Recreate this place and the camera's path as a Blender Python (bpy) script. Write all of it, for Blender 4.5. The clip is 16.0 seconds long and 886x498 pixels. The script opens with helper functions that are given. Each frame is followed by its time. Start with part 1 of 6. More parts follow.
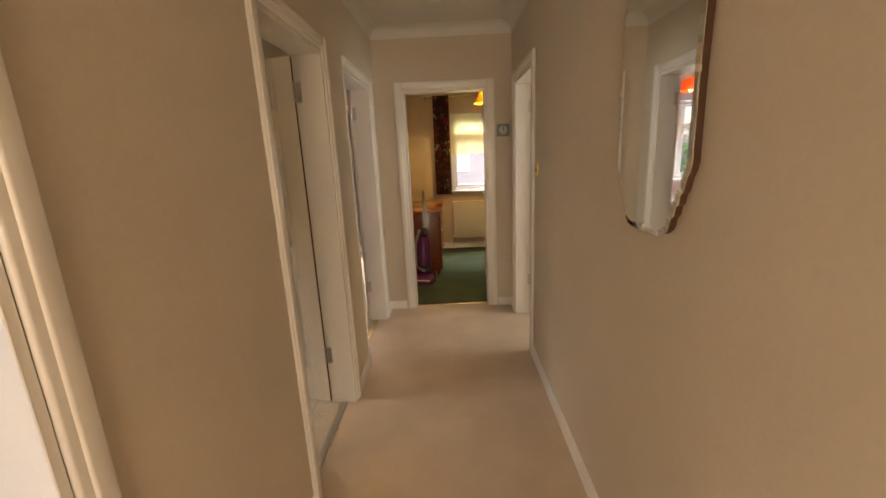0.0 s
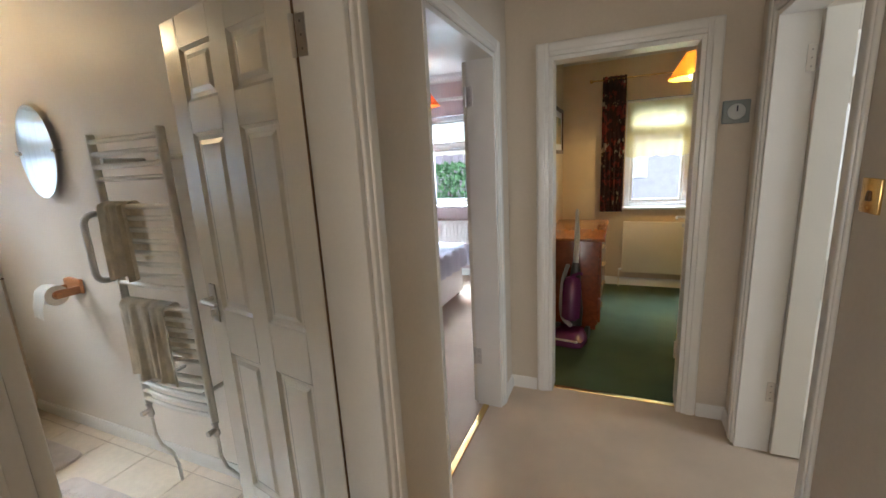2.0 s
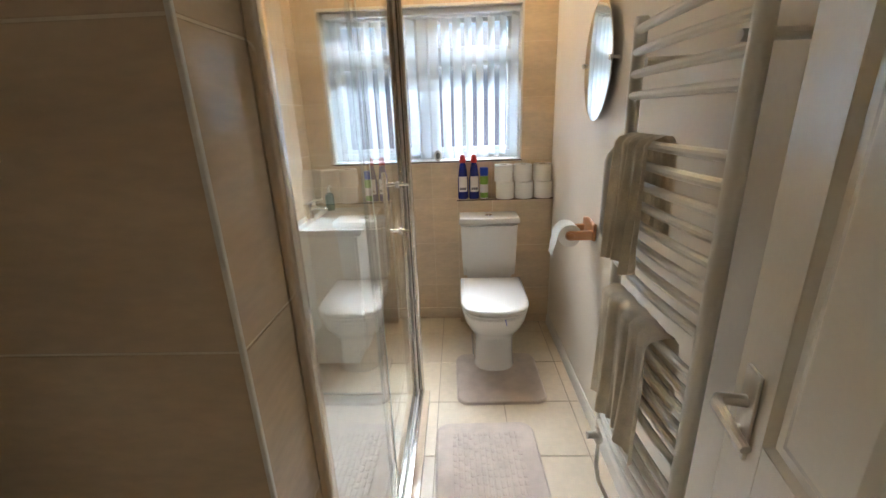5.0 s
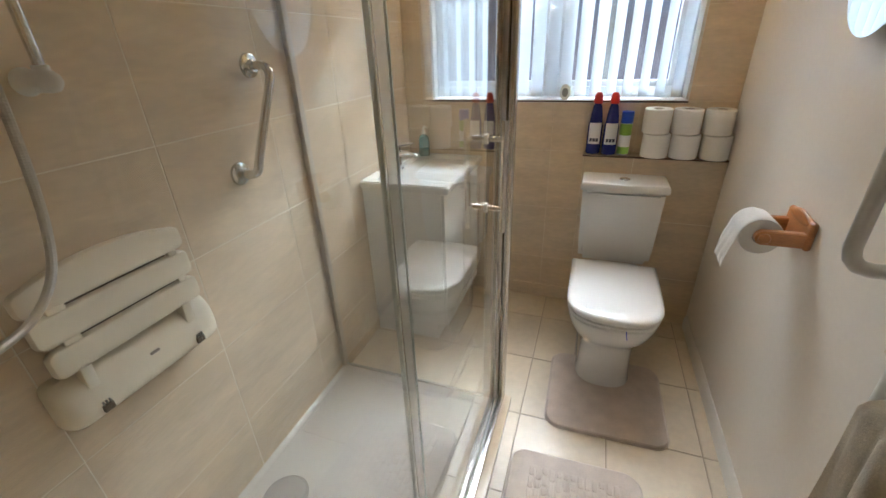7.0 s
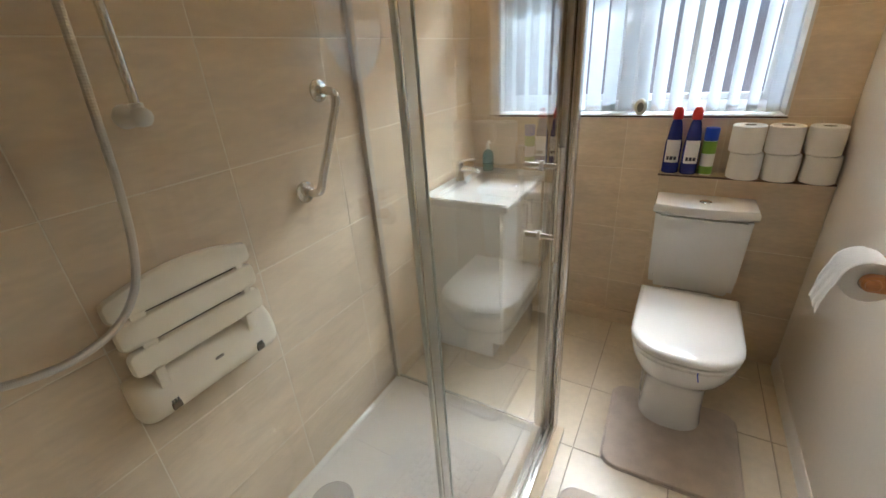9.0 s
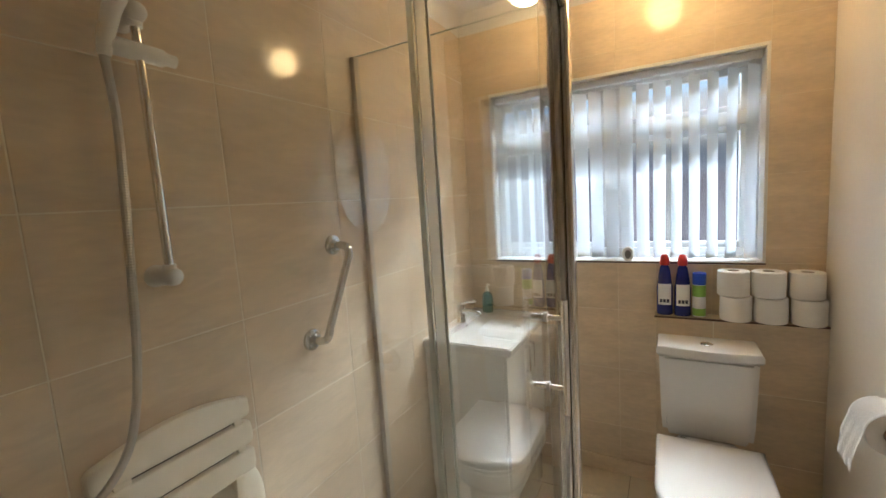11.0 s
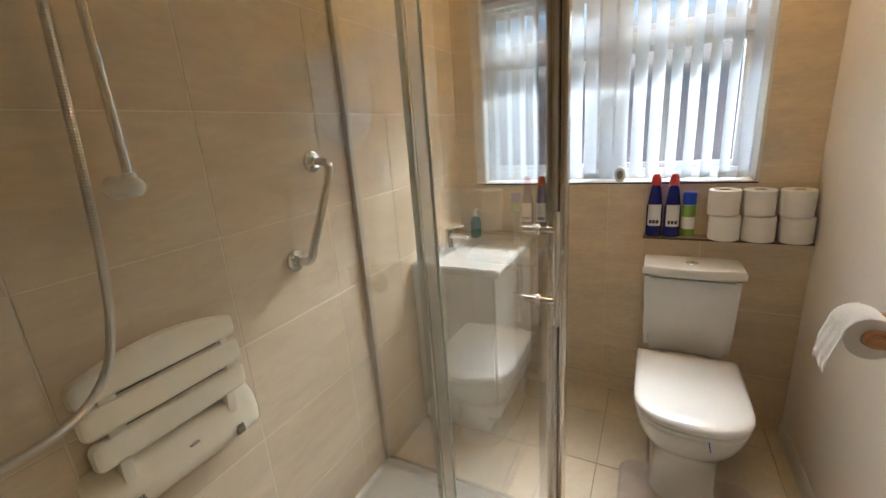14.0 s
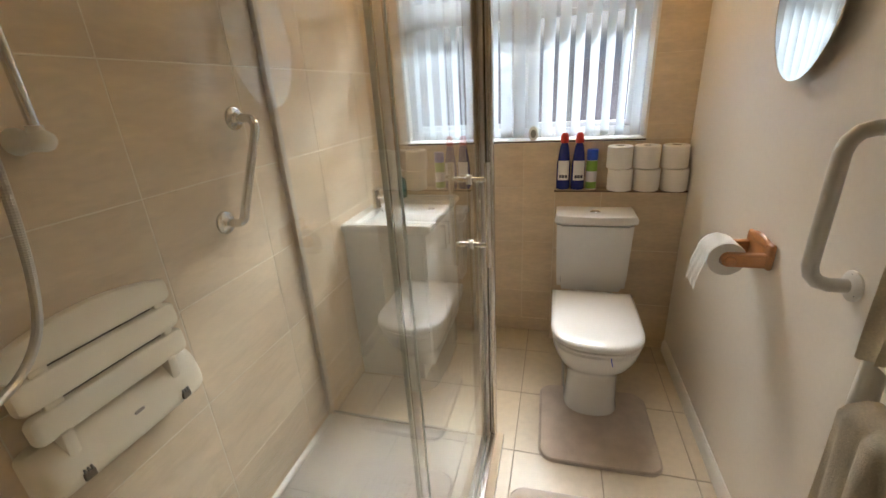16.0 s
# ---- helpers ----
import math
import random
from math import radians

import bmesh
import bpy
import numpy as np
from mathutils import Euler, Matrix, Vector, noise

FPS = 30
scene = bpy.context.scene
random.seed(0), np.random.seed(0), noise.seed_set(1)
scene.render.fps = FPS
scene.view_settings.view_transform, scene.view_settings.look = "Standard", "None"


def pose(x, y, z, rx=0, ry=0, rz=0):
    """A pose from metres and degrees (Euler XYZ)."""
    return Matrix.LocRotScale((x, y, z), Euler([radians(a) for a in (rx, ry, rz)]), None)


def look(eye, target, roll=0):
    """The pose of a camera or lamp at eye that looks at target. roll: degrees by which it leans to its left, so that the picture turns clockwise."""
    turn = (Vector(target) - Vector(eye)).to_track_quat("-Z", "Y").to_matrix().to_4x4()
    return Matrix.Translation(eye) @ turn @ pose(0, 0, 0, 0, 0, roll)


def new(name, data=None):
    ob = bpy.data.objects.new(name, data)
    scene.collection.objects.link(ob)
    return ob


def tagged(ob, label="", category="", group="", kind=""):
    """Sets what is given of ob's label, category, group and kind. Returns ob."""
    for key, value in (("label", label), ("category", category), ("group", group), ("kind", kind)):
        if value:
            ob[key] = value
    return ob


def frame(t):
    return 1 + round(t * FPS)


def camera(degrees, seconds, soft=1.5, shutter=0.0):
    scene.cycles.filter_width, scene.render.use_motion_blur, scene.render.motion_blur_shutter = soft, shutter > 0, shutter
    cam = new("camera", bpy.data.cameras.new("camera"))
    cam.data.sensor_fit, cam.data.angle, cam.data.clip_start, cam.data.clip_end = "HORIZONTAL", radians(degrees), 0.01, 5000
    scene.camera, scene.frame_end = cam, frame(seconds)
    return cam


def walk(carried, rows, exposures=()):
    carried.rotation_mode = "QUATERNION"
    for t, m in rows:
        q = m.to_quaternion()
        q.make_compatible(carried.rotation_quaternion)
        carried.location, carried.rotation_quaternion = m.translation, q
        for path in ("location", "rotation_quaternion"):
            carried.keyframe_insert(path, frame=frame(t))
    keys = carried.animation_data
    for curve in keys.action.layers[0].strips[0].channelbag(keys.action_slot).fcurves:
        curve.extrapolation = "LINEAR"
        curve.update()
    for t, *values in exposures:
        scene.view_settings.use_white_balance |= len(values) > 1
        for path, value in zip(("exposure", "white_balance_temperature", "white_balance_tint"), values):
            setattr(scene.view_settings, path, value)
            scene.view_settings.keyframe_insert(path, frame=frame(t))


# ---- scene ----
cam = camera(94.4, 16.0)
PATH = [
    (0, (0.148, 0.628, 1.476), (0.096, 2.573, 1.012), -2.6),
    (0.5, (0.147, 0.97, 1.466), (0.011, 2.915, 1.02), -3.1),
    (1, (0.179, 1.345, 1.47), (-0.102, 3.276, 1.029), -3.4),
    (1.5, (0.159, 1.662, 1.464), (-0.33, 3.554, 1.039), -3.4),
    (2, (0.131, 1.957, 1.471), (-0.655, 3.749, 1.058), -3.1),
    (2.5, (0.116, 2.207, 1.454), (-1.083, 3.759, 1.062), -2.5),
    (3, (-0.009, 2.364, 1.46), (-1.58, 3.532, 1.053), -1.6),
    (3.5, (-0.166, 2.509, 1.456), (-1.996, 3.181, 1.01), -1.3),
    (4, (-0.325, 2.568, 1.456), (-2.24, 2.85, 0.955), -1.7),
    (4.5, (-0.53, 2.533, 1.452), (-2.451, 2.606, 0.897), -2.1),
    (7, (-1.264, 2.553, 1.413), (-2.946, 1.932, 0.528), -2.2),
    (7.5, (-1.307, 2.562, 1.399), (-2.913, 1.813, 0.473), -2.9),
    (8, (-1.324, 2.598, 1.42), (-2.847, 1.728, 0.46), -4.5),
    (10.5, (-1.296, 2.57, 1.484), (-2.998, 1.613, 1.05), -3.7),
    (11, (-1.286, 2.571, 1.508), (-3.027, 1.614, 1.277), -3.7),
    (11.5, (-1.278, 2.577, 1.529), (-3.034, 1.623, 1.445), -3.7),
    (12, (-1.273, 2.579, 1.538), (-3.034, 1.631, 1.511), -3.8),
    (12.5, (-1.277, 2.577, 1.534), (-3.04, 1.636, 1.46), -4.0),
    (13, (-1.293, 2.564, 1.505), (-3.051, 1.633, 1.295), -4.0),
    (13.5, (-1.31, 2.552, 1.472), (-3.047, 1.637, 1.092), -4.1),
    (14, (-1.322, 2.547, 1.442), (-3.028, 1.654, 0.899), -4.1),
    (14.5, (-1.328, 2.544, 1.41), (-3.017, 1.685, 0.768), -4.4),
    (15, (-1.329, 2.542, 1.417), (-3.023, 1.759, 0.7), -4.2),
    (15.5, (-1.315, 2.543, 1.417), (-3.051, 1.877, 0.68), -3.9),
    (16, (-1.224, 2.52, 1.425), (-3.019, 2.009, 0.707), -3.4),
]
EXPO = [(0.0, 0.95, 8100, 18), (0.5, 1.2, 6300, 12), (1.0, 1.45, 5500, 10), (2.0, 0.95, 5900, 10), (2.5, 0.8, 5800, 10), (3.5, 0.8, 6000, 10), (4.5, 0.95, 6200, 10), (7.0, 0.6, 6300, 10),
        (8.0, 0.6, 6400, 10), (10.5, 0.6, 6600, 10), (12.0, 0.45, 6800, 11), (14.0, 0.6, 7000, 12), (16.0, 0.6, 7100, 12)]
walk(cam, [(t, look(eye, target, roll)) for t, eye, target, roll in PATH], EXPO)

# ---- world, sun and lamps ----
world = bpy.data.worlds.new("sky")
scene.world = world
world.use_nodes = True
_n = world.node_tree.nodes
_sky = _n.new("ShaderNodeTexSky")
_sky.sky_type, _sky.sun_disc = "NISHITA", False
_sky.sun_elevation, _sky.sun_rotation = radians(38), radians(200)
_n["Background"].inputs["Strength"].default_value = 0.15
world.node_tree.links.new(_sky.outputs[0], _n["Background"].inputs[0])

sun = new("sun", bpy.data.lights.new("sun", "SUN"))
sun.data.energy, sun.data.angle, sun.data.color = 3.0, radians(12), (1, 0.95, 0.88)
sun.matrix_world = pose(0, 0, 8, 52, 0, 20)


def area_lamp(name, x, y, z, rx, rz, w, h, watts, color=(0.82, 0.91, 1.0), spread=180):
    """Sky light in an opening, or added fill; shines along its local -z."""
    d = bpy.data.lights.new(name, "AREA")
    d.shape, d.size, d.size_y, d.energy, d.color = "RECTANGLE", w, h, watts, color
    d.spread = radians(spread)
    ob = new(name, d)
    ob.matrix_world = pose(x, y, z, rx, 0, rz)
    return ob


def bulb(name, x, y, z, watts, r=0.03, color=(1.0, 0.78, 0.5)):
    d = bpy.data.lights.new(name, "POINT")
    d.energy, d.shadow_soft_size, d.color = watts, r, color
    ob = new(name, d)
    ob.location = (x, y, z)
    return ob


def sky_patch(name, eye, target, w, h, watts, color=(0.80, 0.90, 1.0)):
    """The open sky's light as it falls on a window from outside."""
    ob = area_lamp(name, 0, 0, 0, 0, 0, w, h, watts, color)
    ob.matrix_world = look(eye, target)


sky_patch("bathroom_window_light", (-4.15, 2.36, 2.75), (-3.5, 2.32, 1.55), 1.5, 0.9, 490, (0.72, 0.86, 1.0))
# added fill on the room side of the blind, tilted down over the floor
area_lamp("bathroom_fill_light", -3.38, 2.33, 1.72, 43, -92, 1.16, 0.46, 5.4, (0.86, 0.93, 1.0), 72)
sky_patch("bedroom_window_light", (-2.2, 7.75, 2.75), (-2.2, 6.7, 1.35), 1.8, 1.0, 560)
sky_patch("study_window_light", (0.75, 7.75, 2.75), (0.75, 6.7, 1.35), 1.3, 1.0, 100)
# blue lamp at an added, unseen window, placed to reach the near door jamb
area_lamp("front_room_unseen_daylight", -1.7, -1.36, 1.5, 90, 0, 1.4, 1.0, 13, (0.36, 0.62, 1.0))
# unseen fill before a plain wall; the side room has no window
area_lamp("side_room_fill_light", 3.2, 3.5, 1.5, 90, 90, 1.3, 1.1, 20)
# added warm fill for the hallway, out of view at its near end
area_lamp("hall_near_fill_light", 0.1, -1.38, 1.5, 90, 0, 0.9, 1.6, 13, (1.0, 0.86, 0.70))
bulb("bedroom_bulb", -1.87, 6.18, 2.11, 7)
bulb("study_bulb", 0.62, 5.90, 2.06, 34, 0.03, (1.0, 0.70, 0.32))

# ---- materials ----


def mat(name, color, rough=0.5, metal=0.0, var=0.06, scale=6.0, fine=120.0, bump=0.0, bump_scale=200.0, dist=0.002, spec=0.5, coat=0.0,
        piece=0.0, trans=0.0, sheen=0.0, stretch=(1, 1, 1), ior=1.5):
    """A surface with a broad and a fine variation of its colour, fine relief, and a shade of its own for each piece."""
    m = bpy.data.materials.new(name)
    m.use_nodes = True
    nt = m.node_tree
    b = nt.nodes["Principled BSDF"]
    b.inputs["Roughness"].default_value, b.inputs["Metallic"].default_value = rough, metal
    b.inputs["Specular IOR Level"].default_value, b.inputs["Coat Weight"].default_value = spec, coat
    b.inputs["Coat Roughness"].default_value = 0.06
    b.inputs["Transmission Weight"].default_value, b.inputs["Sheen Weight"].default_value = trans, sheen
    b.inputs["IOR"].default_value = ior
    co = nt.nodes.new("ShaderNodeTexCoord")
    mp = nt.nodes.new("ShaderNodeMapping")
    mp.inputs["Scale"].default_value = stretch
    geo = nt.nodes.new("ShaderNodeNewGeometry")
    nt.links.new(geo.outputs["Position"], mp.inputs["Vector"])
    src = mp.outputs[0]
    rgb = nt.nodes.new("ShaderNodeRGB")
    rgb.outputs[0].default_value = (*color, 1)
    col = rgb.outputs[0]
    if piece:
        oi = nt.nodes.new("ShaderNodeObjectInfo")
        mr = nt.nodes.new("ShaderNodeMapRange")
        mr.inputs["To Min"].default_value, mr.inputs["To Max"].default_value = 1 - piece, 1 + piece
        nt.links.new(oi.outputs["Random"], mr.inputs["Value"])
        hv = nt.nodes.new("ShaderNodeHueSaturation")
        nt.links.new(mr.outputs[0], hv.inputs["Value"])
        nt.links.new(col, hv.inputs["Color"])
        col = hv.outputs[0]
    if var:
        for s, amount in ((scale, var), (fine, var * 0.6)):
            nz = nt.nodes.new("ShaderNodeTexNoise")
            nz.inputs["Scale"].default_value, nz.inputs["Detail"].default_value = s, 4
            nt.links.new(src, nz.inputs["Vector"])
            mr = nt.nodes.new("ShaderNodeMapRange")
            mr.inputs["From Min"].default_value, mr.inputs["From Max"].default_value = 0.3, 0.7
            mr.inputs["To Min"].default_value, mr.inputs["To Max"].default_value = 1 - amount, 1 + amount
            nt.links.new(nz.outputs["Fac"], mr.inputs["Value"])
            hv = nt.nodes.new("ShaderNodeHueSaturation")
            nt.links.new(mr.outputs[0], hv.inputs["Value"])
            nt.links.new(col, hv.inputs["Color"])
            col = hv.outputs[0]
    nt.links.new(col, b.inputs["Base Color"])
    if bump:
        nz = nt.nodes.new("ShaderNodeTexNoise")
        nz.inputs["Scale"].default_value, nz.inputs["Detail"].default_value = bump_scale, 3
        nt.links.new(src, nz.inputs["Vector"])
        bp = nt.nodes.new("ShaderNodeBump")
        bp.inputs["Strength"].default_value, bp.inputs["Distance"].default_value = bump, dist
        nt.links.new(nz.outputs["Fac"], bp.inputs["Height"])
        nt.links.new(bp.outputs[0], b.inputs["Normal"])
    return m


def glow(name, color, strength):
    m = bpy.data.materials.new(name)
    m.use_nodes = True
    b = m.node_tree.nodes["Principled BSDF"]
    b.inputs["Base Color"].default_value = (*color, 1)
    b.inputs["Emission Color"].default_value, b.inputs["Emission Strength"].default_value = (*color, 1), strength
    return m


def patterned(name, base, spots, scale, rough=0.9, bump=0.3):
    """A cloth with blots of other colours on its ground."""
    m = mat(name, base, rough, var=0.1, bump=bump, bump_scale=600)
    nt = m.node_tree
    b = nt.nodes["Principled BSDF"]
    col = b.inputs["Base Color"].links[0].from_socket
    geo = nt.nodes.new("ShaderNodeNewGeometry")
    for k, (c, lo) in enumerate(spots):
        nz = nt.nodes.new("ShaderNodeTexNoise")
        nz.noise_dimensions = "4D"
        nz.inputs["W"].default_value, nz.inputs["Scale"].default_value, nz.inputs["Detail"].default_value = k * 3.7, scale, 2
        nt.links.new(geo.outputs["Position"], nz.inputs["Vector"])
        ramp = nt.nodes.new("ShaderNodeMapRange")
        ramp.inputs["From Min"].default_value, ramp.inputs["From Max"].default_value = lo, lo + 0.04
        nt.links.new(nz.outputs["Fac"], ramp.inputs["Value"])
        mx = nt.nodes.new("ShaderNodeMix")
        mx.data_type = "RGBA"
        nt.links.new(ramp.outputs[0], mx.inputs["Factor"])
        nt.links.new(col, mx.inputs["A"])
        mx.inputs["B"].default_value = (*c, 1)
        col = mx.outputs["Result"]
    nt.links.new(col, b.inputs["Base Color"])
    return m


def striped(name, a, c, axis, freq, rough=0.85, bump=0.3):
    m = mat(name, a, rough, var=0.06, bump=bump, bump_scale=500)
    nt = m.node_tree
    b = nt.nodes["Principled BSDF"]
    col = b.inputs["Base Color"].links[0].from_socket
    co = nt.nodes.new("ShaderNodeTexCoord")
    wv = nt.nodes.new("ShaderNodeTexWave")
    wv.bands_direction = axis
    wv.inputs["Scale"].default_value, wv.inputs["Distortion"].default_value = freq, 0.6
    nt.links.new(co.outputs["Object"], wv.inputs["Vector"])
    mx = nt.nodes.new("ShaderNodeMix")
    mx.data_type = "RGBA"
    nt.links.new(wv.outputs["Fac"], mx.inputs["Factor"])
    nt.links.new(col, mx.inputs["A"])
    mx.inputs["B"].default_value = (*c, 1)
    nt.links.new(mx.outputs["Result"], b.inputs["Base Color"])
    return m


M = {}
M["cream"] = mat("cream_wall_paint", (0.62, 0.54, 0.43), 0.62, var=0.035, scale=2.5, fine=60, bump=0.12, bump_scale=90, dist=0.003)
M["bath_paint"] = mat("pale_bathroom_paint", (0.82, 0.76, 0.67), 0.45, var=0.025, scale=2.5, fine=60, bump=0.08, bump_scale=70, dist=0.003)
M["pink"] = mat("pink_bedroom_paint", (0.66, 0.54, 0.52), 0.7, var=0.03, bump=0.1, bump_scale=90)
M["study_paint"] = mat("buff_study_paint", (0.68, 0.55, 0.36), 0.7, var=0.03, bump=0.1, bump_scale=90)
M["ceiling"] = mat("white_ceiling_paint", (0.72, 0.695, 0.65), 0.8, var=0.02, bump=0.1, bump_scale=60)
M["white"] = mat("white_gloss_paint", (0.78, 0.75, 0.69), 0.28, var=0.02, scale=4, bump=0.03, bump_scale=40, dist=0.004, coat=0.3)
M["door_paint"] = mat("cream_white_gloss_paint", (0.80, 0.745, 0.635), 0.25, var=0.02, scale=4, bump=0.03, bump_scale=40, dist=0.004, coat=0.3)
M["tile"] = mat("beige_polished_stone_tile", (0.69, 0.555, 0.40), 0.07, var=0.085, scale=3.0, fine=22, spec=0.34, piece=0.035, stretch=(1.2, 1.2, 4.0))
M["grout"] = mat("pale_grout", (0.78, 0.70, 0.57), 0.8, var=0.08)
M["floor_tile"] = mat("cream_floor_tile", (0.66, 0.56, 0.42), 0.30, var=0.07, scale=4, fine=30, piece=0.03, bump=0.03, bump_scale=30)
M["floor_grout"] = mat("dark_floor_grout", (0.42, 0.33, 0.24), 0.85, var=0.1)
M["carpet"] = mat("beige_carpet", (0.60, 0.47, 0.335), 0.95, var=0.10, scale=3.0, fine=260, bump=0.5, bump_scale=420, dist=0.002, spec=0.1, sheen=0.2)
M["bed_carpet"] = mat("fawn_carpet", (0.52, 0.40, 0.30), 0.95, var=0.09, scale=3, fine=260, bump=0.5, bump_scale=420, dist=0.002, spec=0.1, sheen=0.2)
M["green_carpet"] = mat("green_carpet", (0.075, 0.105, 0.06), 0.95, var=0.12, scale=4, fine=260, bump=0.5, bump_scale=420, dist=0.002, spec=0.1)
M["porcelain"] = mat("white_porcelain", (0.77, 0.755, 0.725), 0.10, var=0.01, coat=0.6)
M["rail"] = mat("off_white_rail_enamel", (0.82, 0.785, 0.71), 0.30, var=0.02)
M["clear_plastic"] = mat("milky_strip_plastic", (0.84, 0.83, 0.76), 0.3, var=0.03)
M["tray"] = mat("off_white_acrylic", (0.66, 0.63, 0.57), 0.22, var=0.03, scale=5, coat=0.3)
M["plastic"] = mat("white_plastic", (0.80, 0.78, 0.73), 0.35, var=0.02, scale=8)
M["cream_plastic"] = mat("cream_seat_plastic", (0.82, 0.735, 0.585), 0.38, var=0.03, scale=8)
# dark brown that stands for shade in the seat's slots and sockets
M["slot"] = mat("recess_shade_brown", (0.16, 0.12, 0.085), 0.6, var=0.05)
M["chrome"] = mat("chrome", (0.78, 0.77, 0.75), 0.09, 1.0, var=0.02)
M["satin"] = mat("satin_steel", (0.60, 0.57, 0.53), 0.28, 1.0, var=0.04)
M["alu"] = mat("bright_anodised_profile", (0.70, 0.67, 0.62), 0.22, 1.0, var=0.03)
M["brass"] = mat("brass", (0.70, 0.50, 0.20), 0.25, 1.0, var=0.08)
M["glass"] = mat("clear_glass", (0.97, 0.985, 0.975), 0.0, var=0.0, trans=1.0, ior=1.45)
# pale green that stands for light piped to the ends of the panes
M["glass_edge"] = mat("green_edge_piped_light", (0.80, 0.87, 0.81), 0.22, var=0.04, spec=0.8)
M["pane"] = mat("window_glass", (0.95, 0.97, 0.98), 0.0, var=0.0, trans=1.0, ior=1.2)
M["frosted"] = mat("obscured_glass", (0.9, 0.93, 0.95), 0.20, var=0.0, trans=1.0, ior=1.2)
M["mirror"] = mat("mirror_silver", (0.88, 0.90, 0.88), 0.02, 1.0, var=0.0)
M["upvc"] = mat("white_upvc", (0.82, 0.83, 0.84), 0.3, var=0.01)
M["blind"] = mat("white_blind_cloth", (0.82, 0.83, 0.83), 0.8, var=0.02, fine=300, trans=0.0)
_b = M["blind"].node_tree
_tr = _b.nodes.new("ShaderNodeBsdfTranslucent")
_tr.inputs["Color"].default_value = (0.82, 0.85, 0.88, 1)
_mx = _b.nodes.new("ShaderNodeMixShader")
_mx.inputs[0].default_value = 0.65
_b.links.new(_b.nodes["Principled BSDF"].outputs[0], _mx.inputs[1])
_b.links.new(_tr.outputs[0], _mx.inputs[2])
_b.links.new(_mx.outputs[0], _b.nodes["Material Output"].inputs["Surface"])
# brown-grey base holds the reflection of a dark doorway
M["post"] = mat("metal_profile_dark_reflection", (0.42, 0.38, 0.32), 0.24, 1.0, var=0.04)
M["drain"] = mat("dull_grey_drain_cover", (0.40, 0.38, 0.36), 0.42, 0.5, var=0.06)
# brown that carries the tone of the unlit gap at the door's hinges
M["gap_edge"] = mat("brown_hinge_gap_tone", (0.20, 0.115, 0.06), 0.7, var=0.15, stretch=(1, 1, 0.2))
for _key, _clear in (("clear_plastic", 0.62), ("glass_edge", 0.25)):
    _b = M[_key].node_tree
    _mx = _b.nodes.new("ShaderNodeMixShader")
    _mx.inputs[0].default_value = _clear
    _b.links.new(_b.nodes["Principled BSDF"].outputs[0], _mx.inputs[1])
    _b.links.new(_b.nodes.new("ShaderNodeBsdfTransparent").outputs[0], _mx.inputs[2])
    _b.links.new(_mx.outputs[0], _b.nodes["Material Output"].inputs["Surface"])
M["profile"] = mat("grey_wall_profile", (0.50, 0.43, 0.34), 0.4, 0.1, var=0.05)
M["mat"] = mat("taupe_bath_mat_pile", (0.56, 0.47, 0.40), 0.98, var=0.10, scale=14, fine=300, bump=0.6, bump_scale=330, dist=0.003, spec=0.1, sheen=0.3)
M["towel"] = mat("taupe_towel", (0.82, 0.73, 0.59), 0.95, var=0.12, scale=20, fine=300, bump=0.5, bump_scale=350, dist=0.0015, spec=0.1, sheen=0.3)
M["wood"] = mat("orange_pine_wood", (0.50, 0.22, 0.085), 0.28, var=0.18, scale=6, fine=60, coat=0.3, stretch=(1, 1, 6))
M["desk"] = mat("mahogany_veneer", (0.23, 0.055, 0.022), 0.25, var=0.2, scale=5, fine=60, coat=0.3, stretch=(6, 1, 6))
M["desk_top"] = mat("polished_teak_top", (0.44, 0.16, 0.05), 0.2, var=0.18, scale=5, fine=60, coat=0.3, stretch=(6, 1, 1))
M["paper"] = mat("toilet_paper", (0.83, 0.81, 0.77), 0.95, var=0.03, fine=200, bump=0.4, bump_scale=180, dist=0.002)
M["card"] = mat("grey_cardboard", (0.38, 0.33, 0.28), 0.9, var=0.08)
M["radiator"] = mat("cream_radiator_enamel", (0.74, 0.67, 0.50), 0.35, var=0.02)
M["grey_enamel"] = mat("silver_grey_enamel", (0.60, 0.57, 0.52), 0.32, 0.25, var=0.03)
M["red"] = mat("red_cap_plastic", (0.55, 0.03, 0.025), 0.35, var=0.03)
M["navy"] = mat("dark_blue_plastic", (0.014, 0.022, 0.19), 0.22, var=0.05)
M["blue"] = mat("bright_blue_plastic", (0.01, 0.07, 0.55), 0.3, var=0.03)
M["green"] = mat("leaf_green_print", (0.22, 0.42, 0.06), 0.45, var=0.05)
M["label"] = mat("white_paper_label", (0.78, 0.77, 0.76), 0.6, var=0.02)
M["ink"] = mat("dark_ink", (0.02, 0.02, 0.05), 0.6, var=0.0)
M["soap"] = mat("turquoise_soap", (0.10, 0.42, 0.45), 0.1, var=0.03, trans=0.6)
M["bolt"] = mat("dull_grey_metal", (0.30, 0.29, 0.27), 0.4, 0.8, var=0.05)
M["shade_yellow"] = mat("yellow_paper_shade", (0.85, 0.50, 0.08), 0.8, var=0.03, trans=0.35, ior=1.05)
M["shade_orange"] = mat("orange_fabric_shade", (0.80, 0.16, 0.04), 0.8, var=0.03, trans=0.35, ior=1.05)
M["net"] = mat("cream_net_curtain", (0.80, 0.74, 0.50), 0.9, var=0.06, fine=300, trans=0.5, ior=1.02)
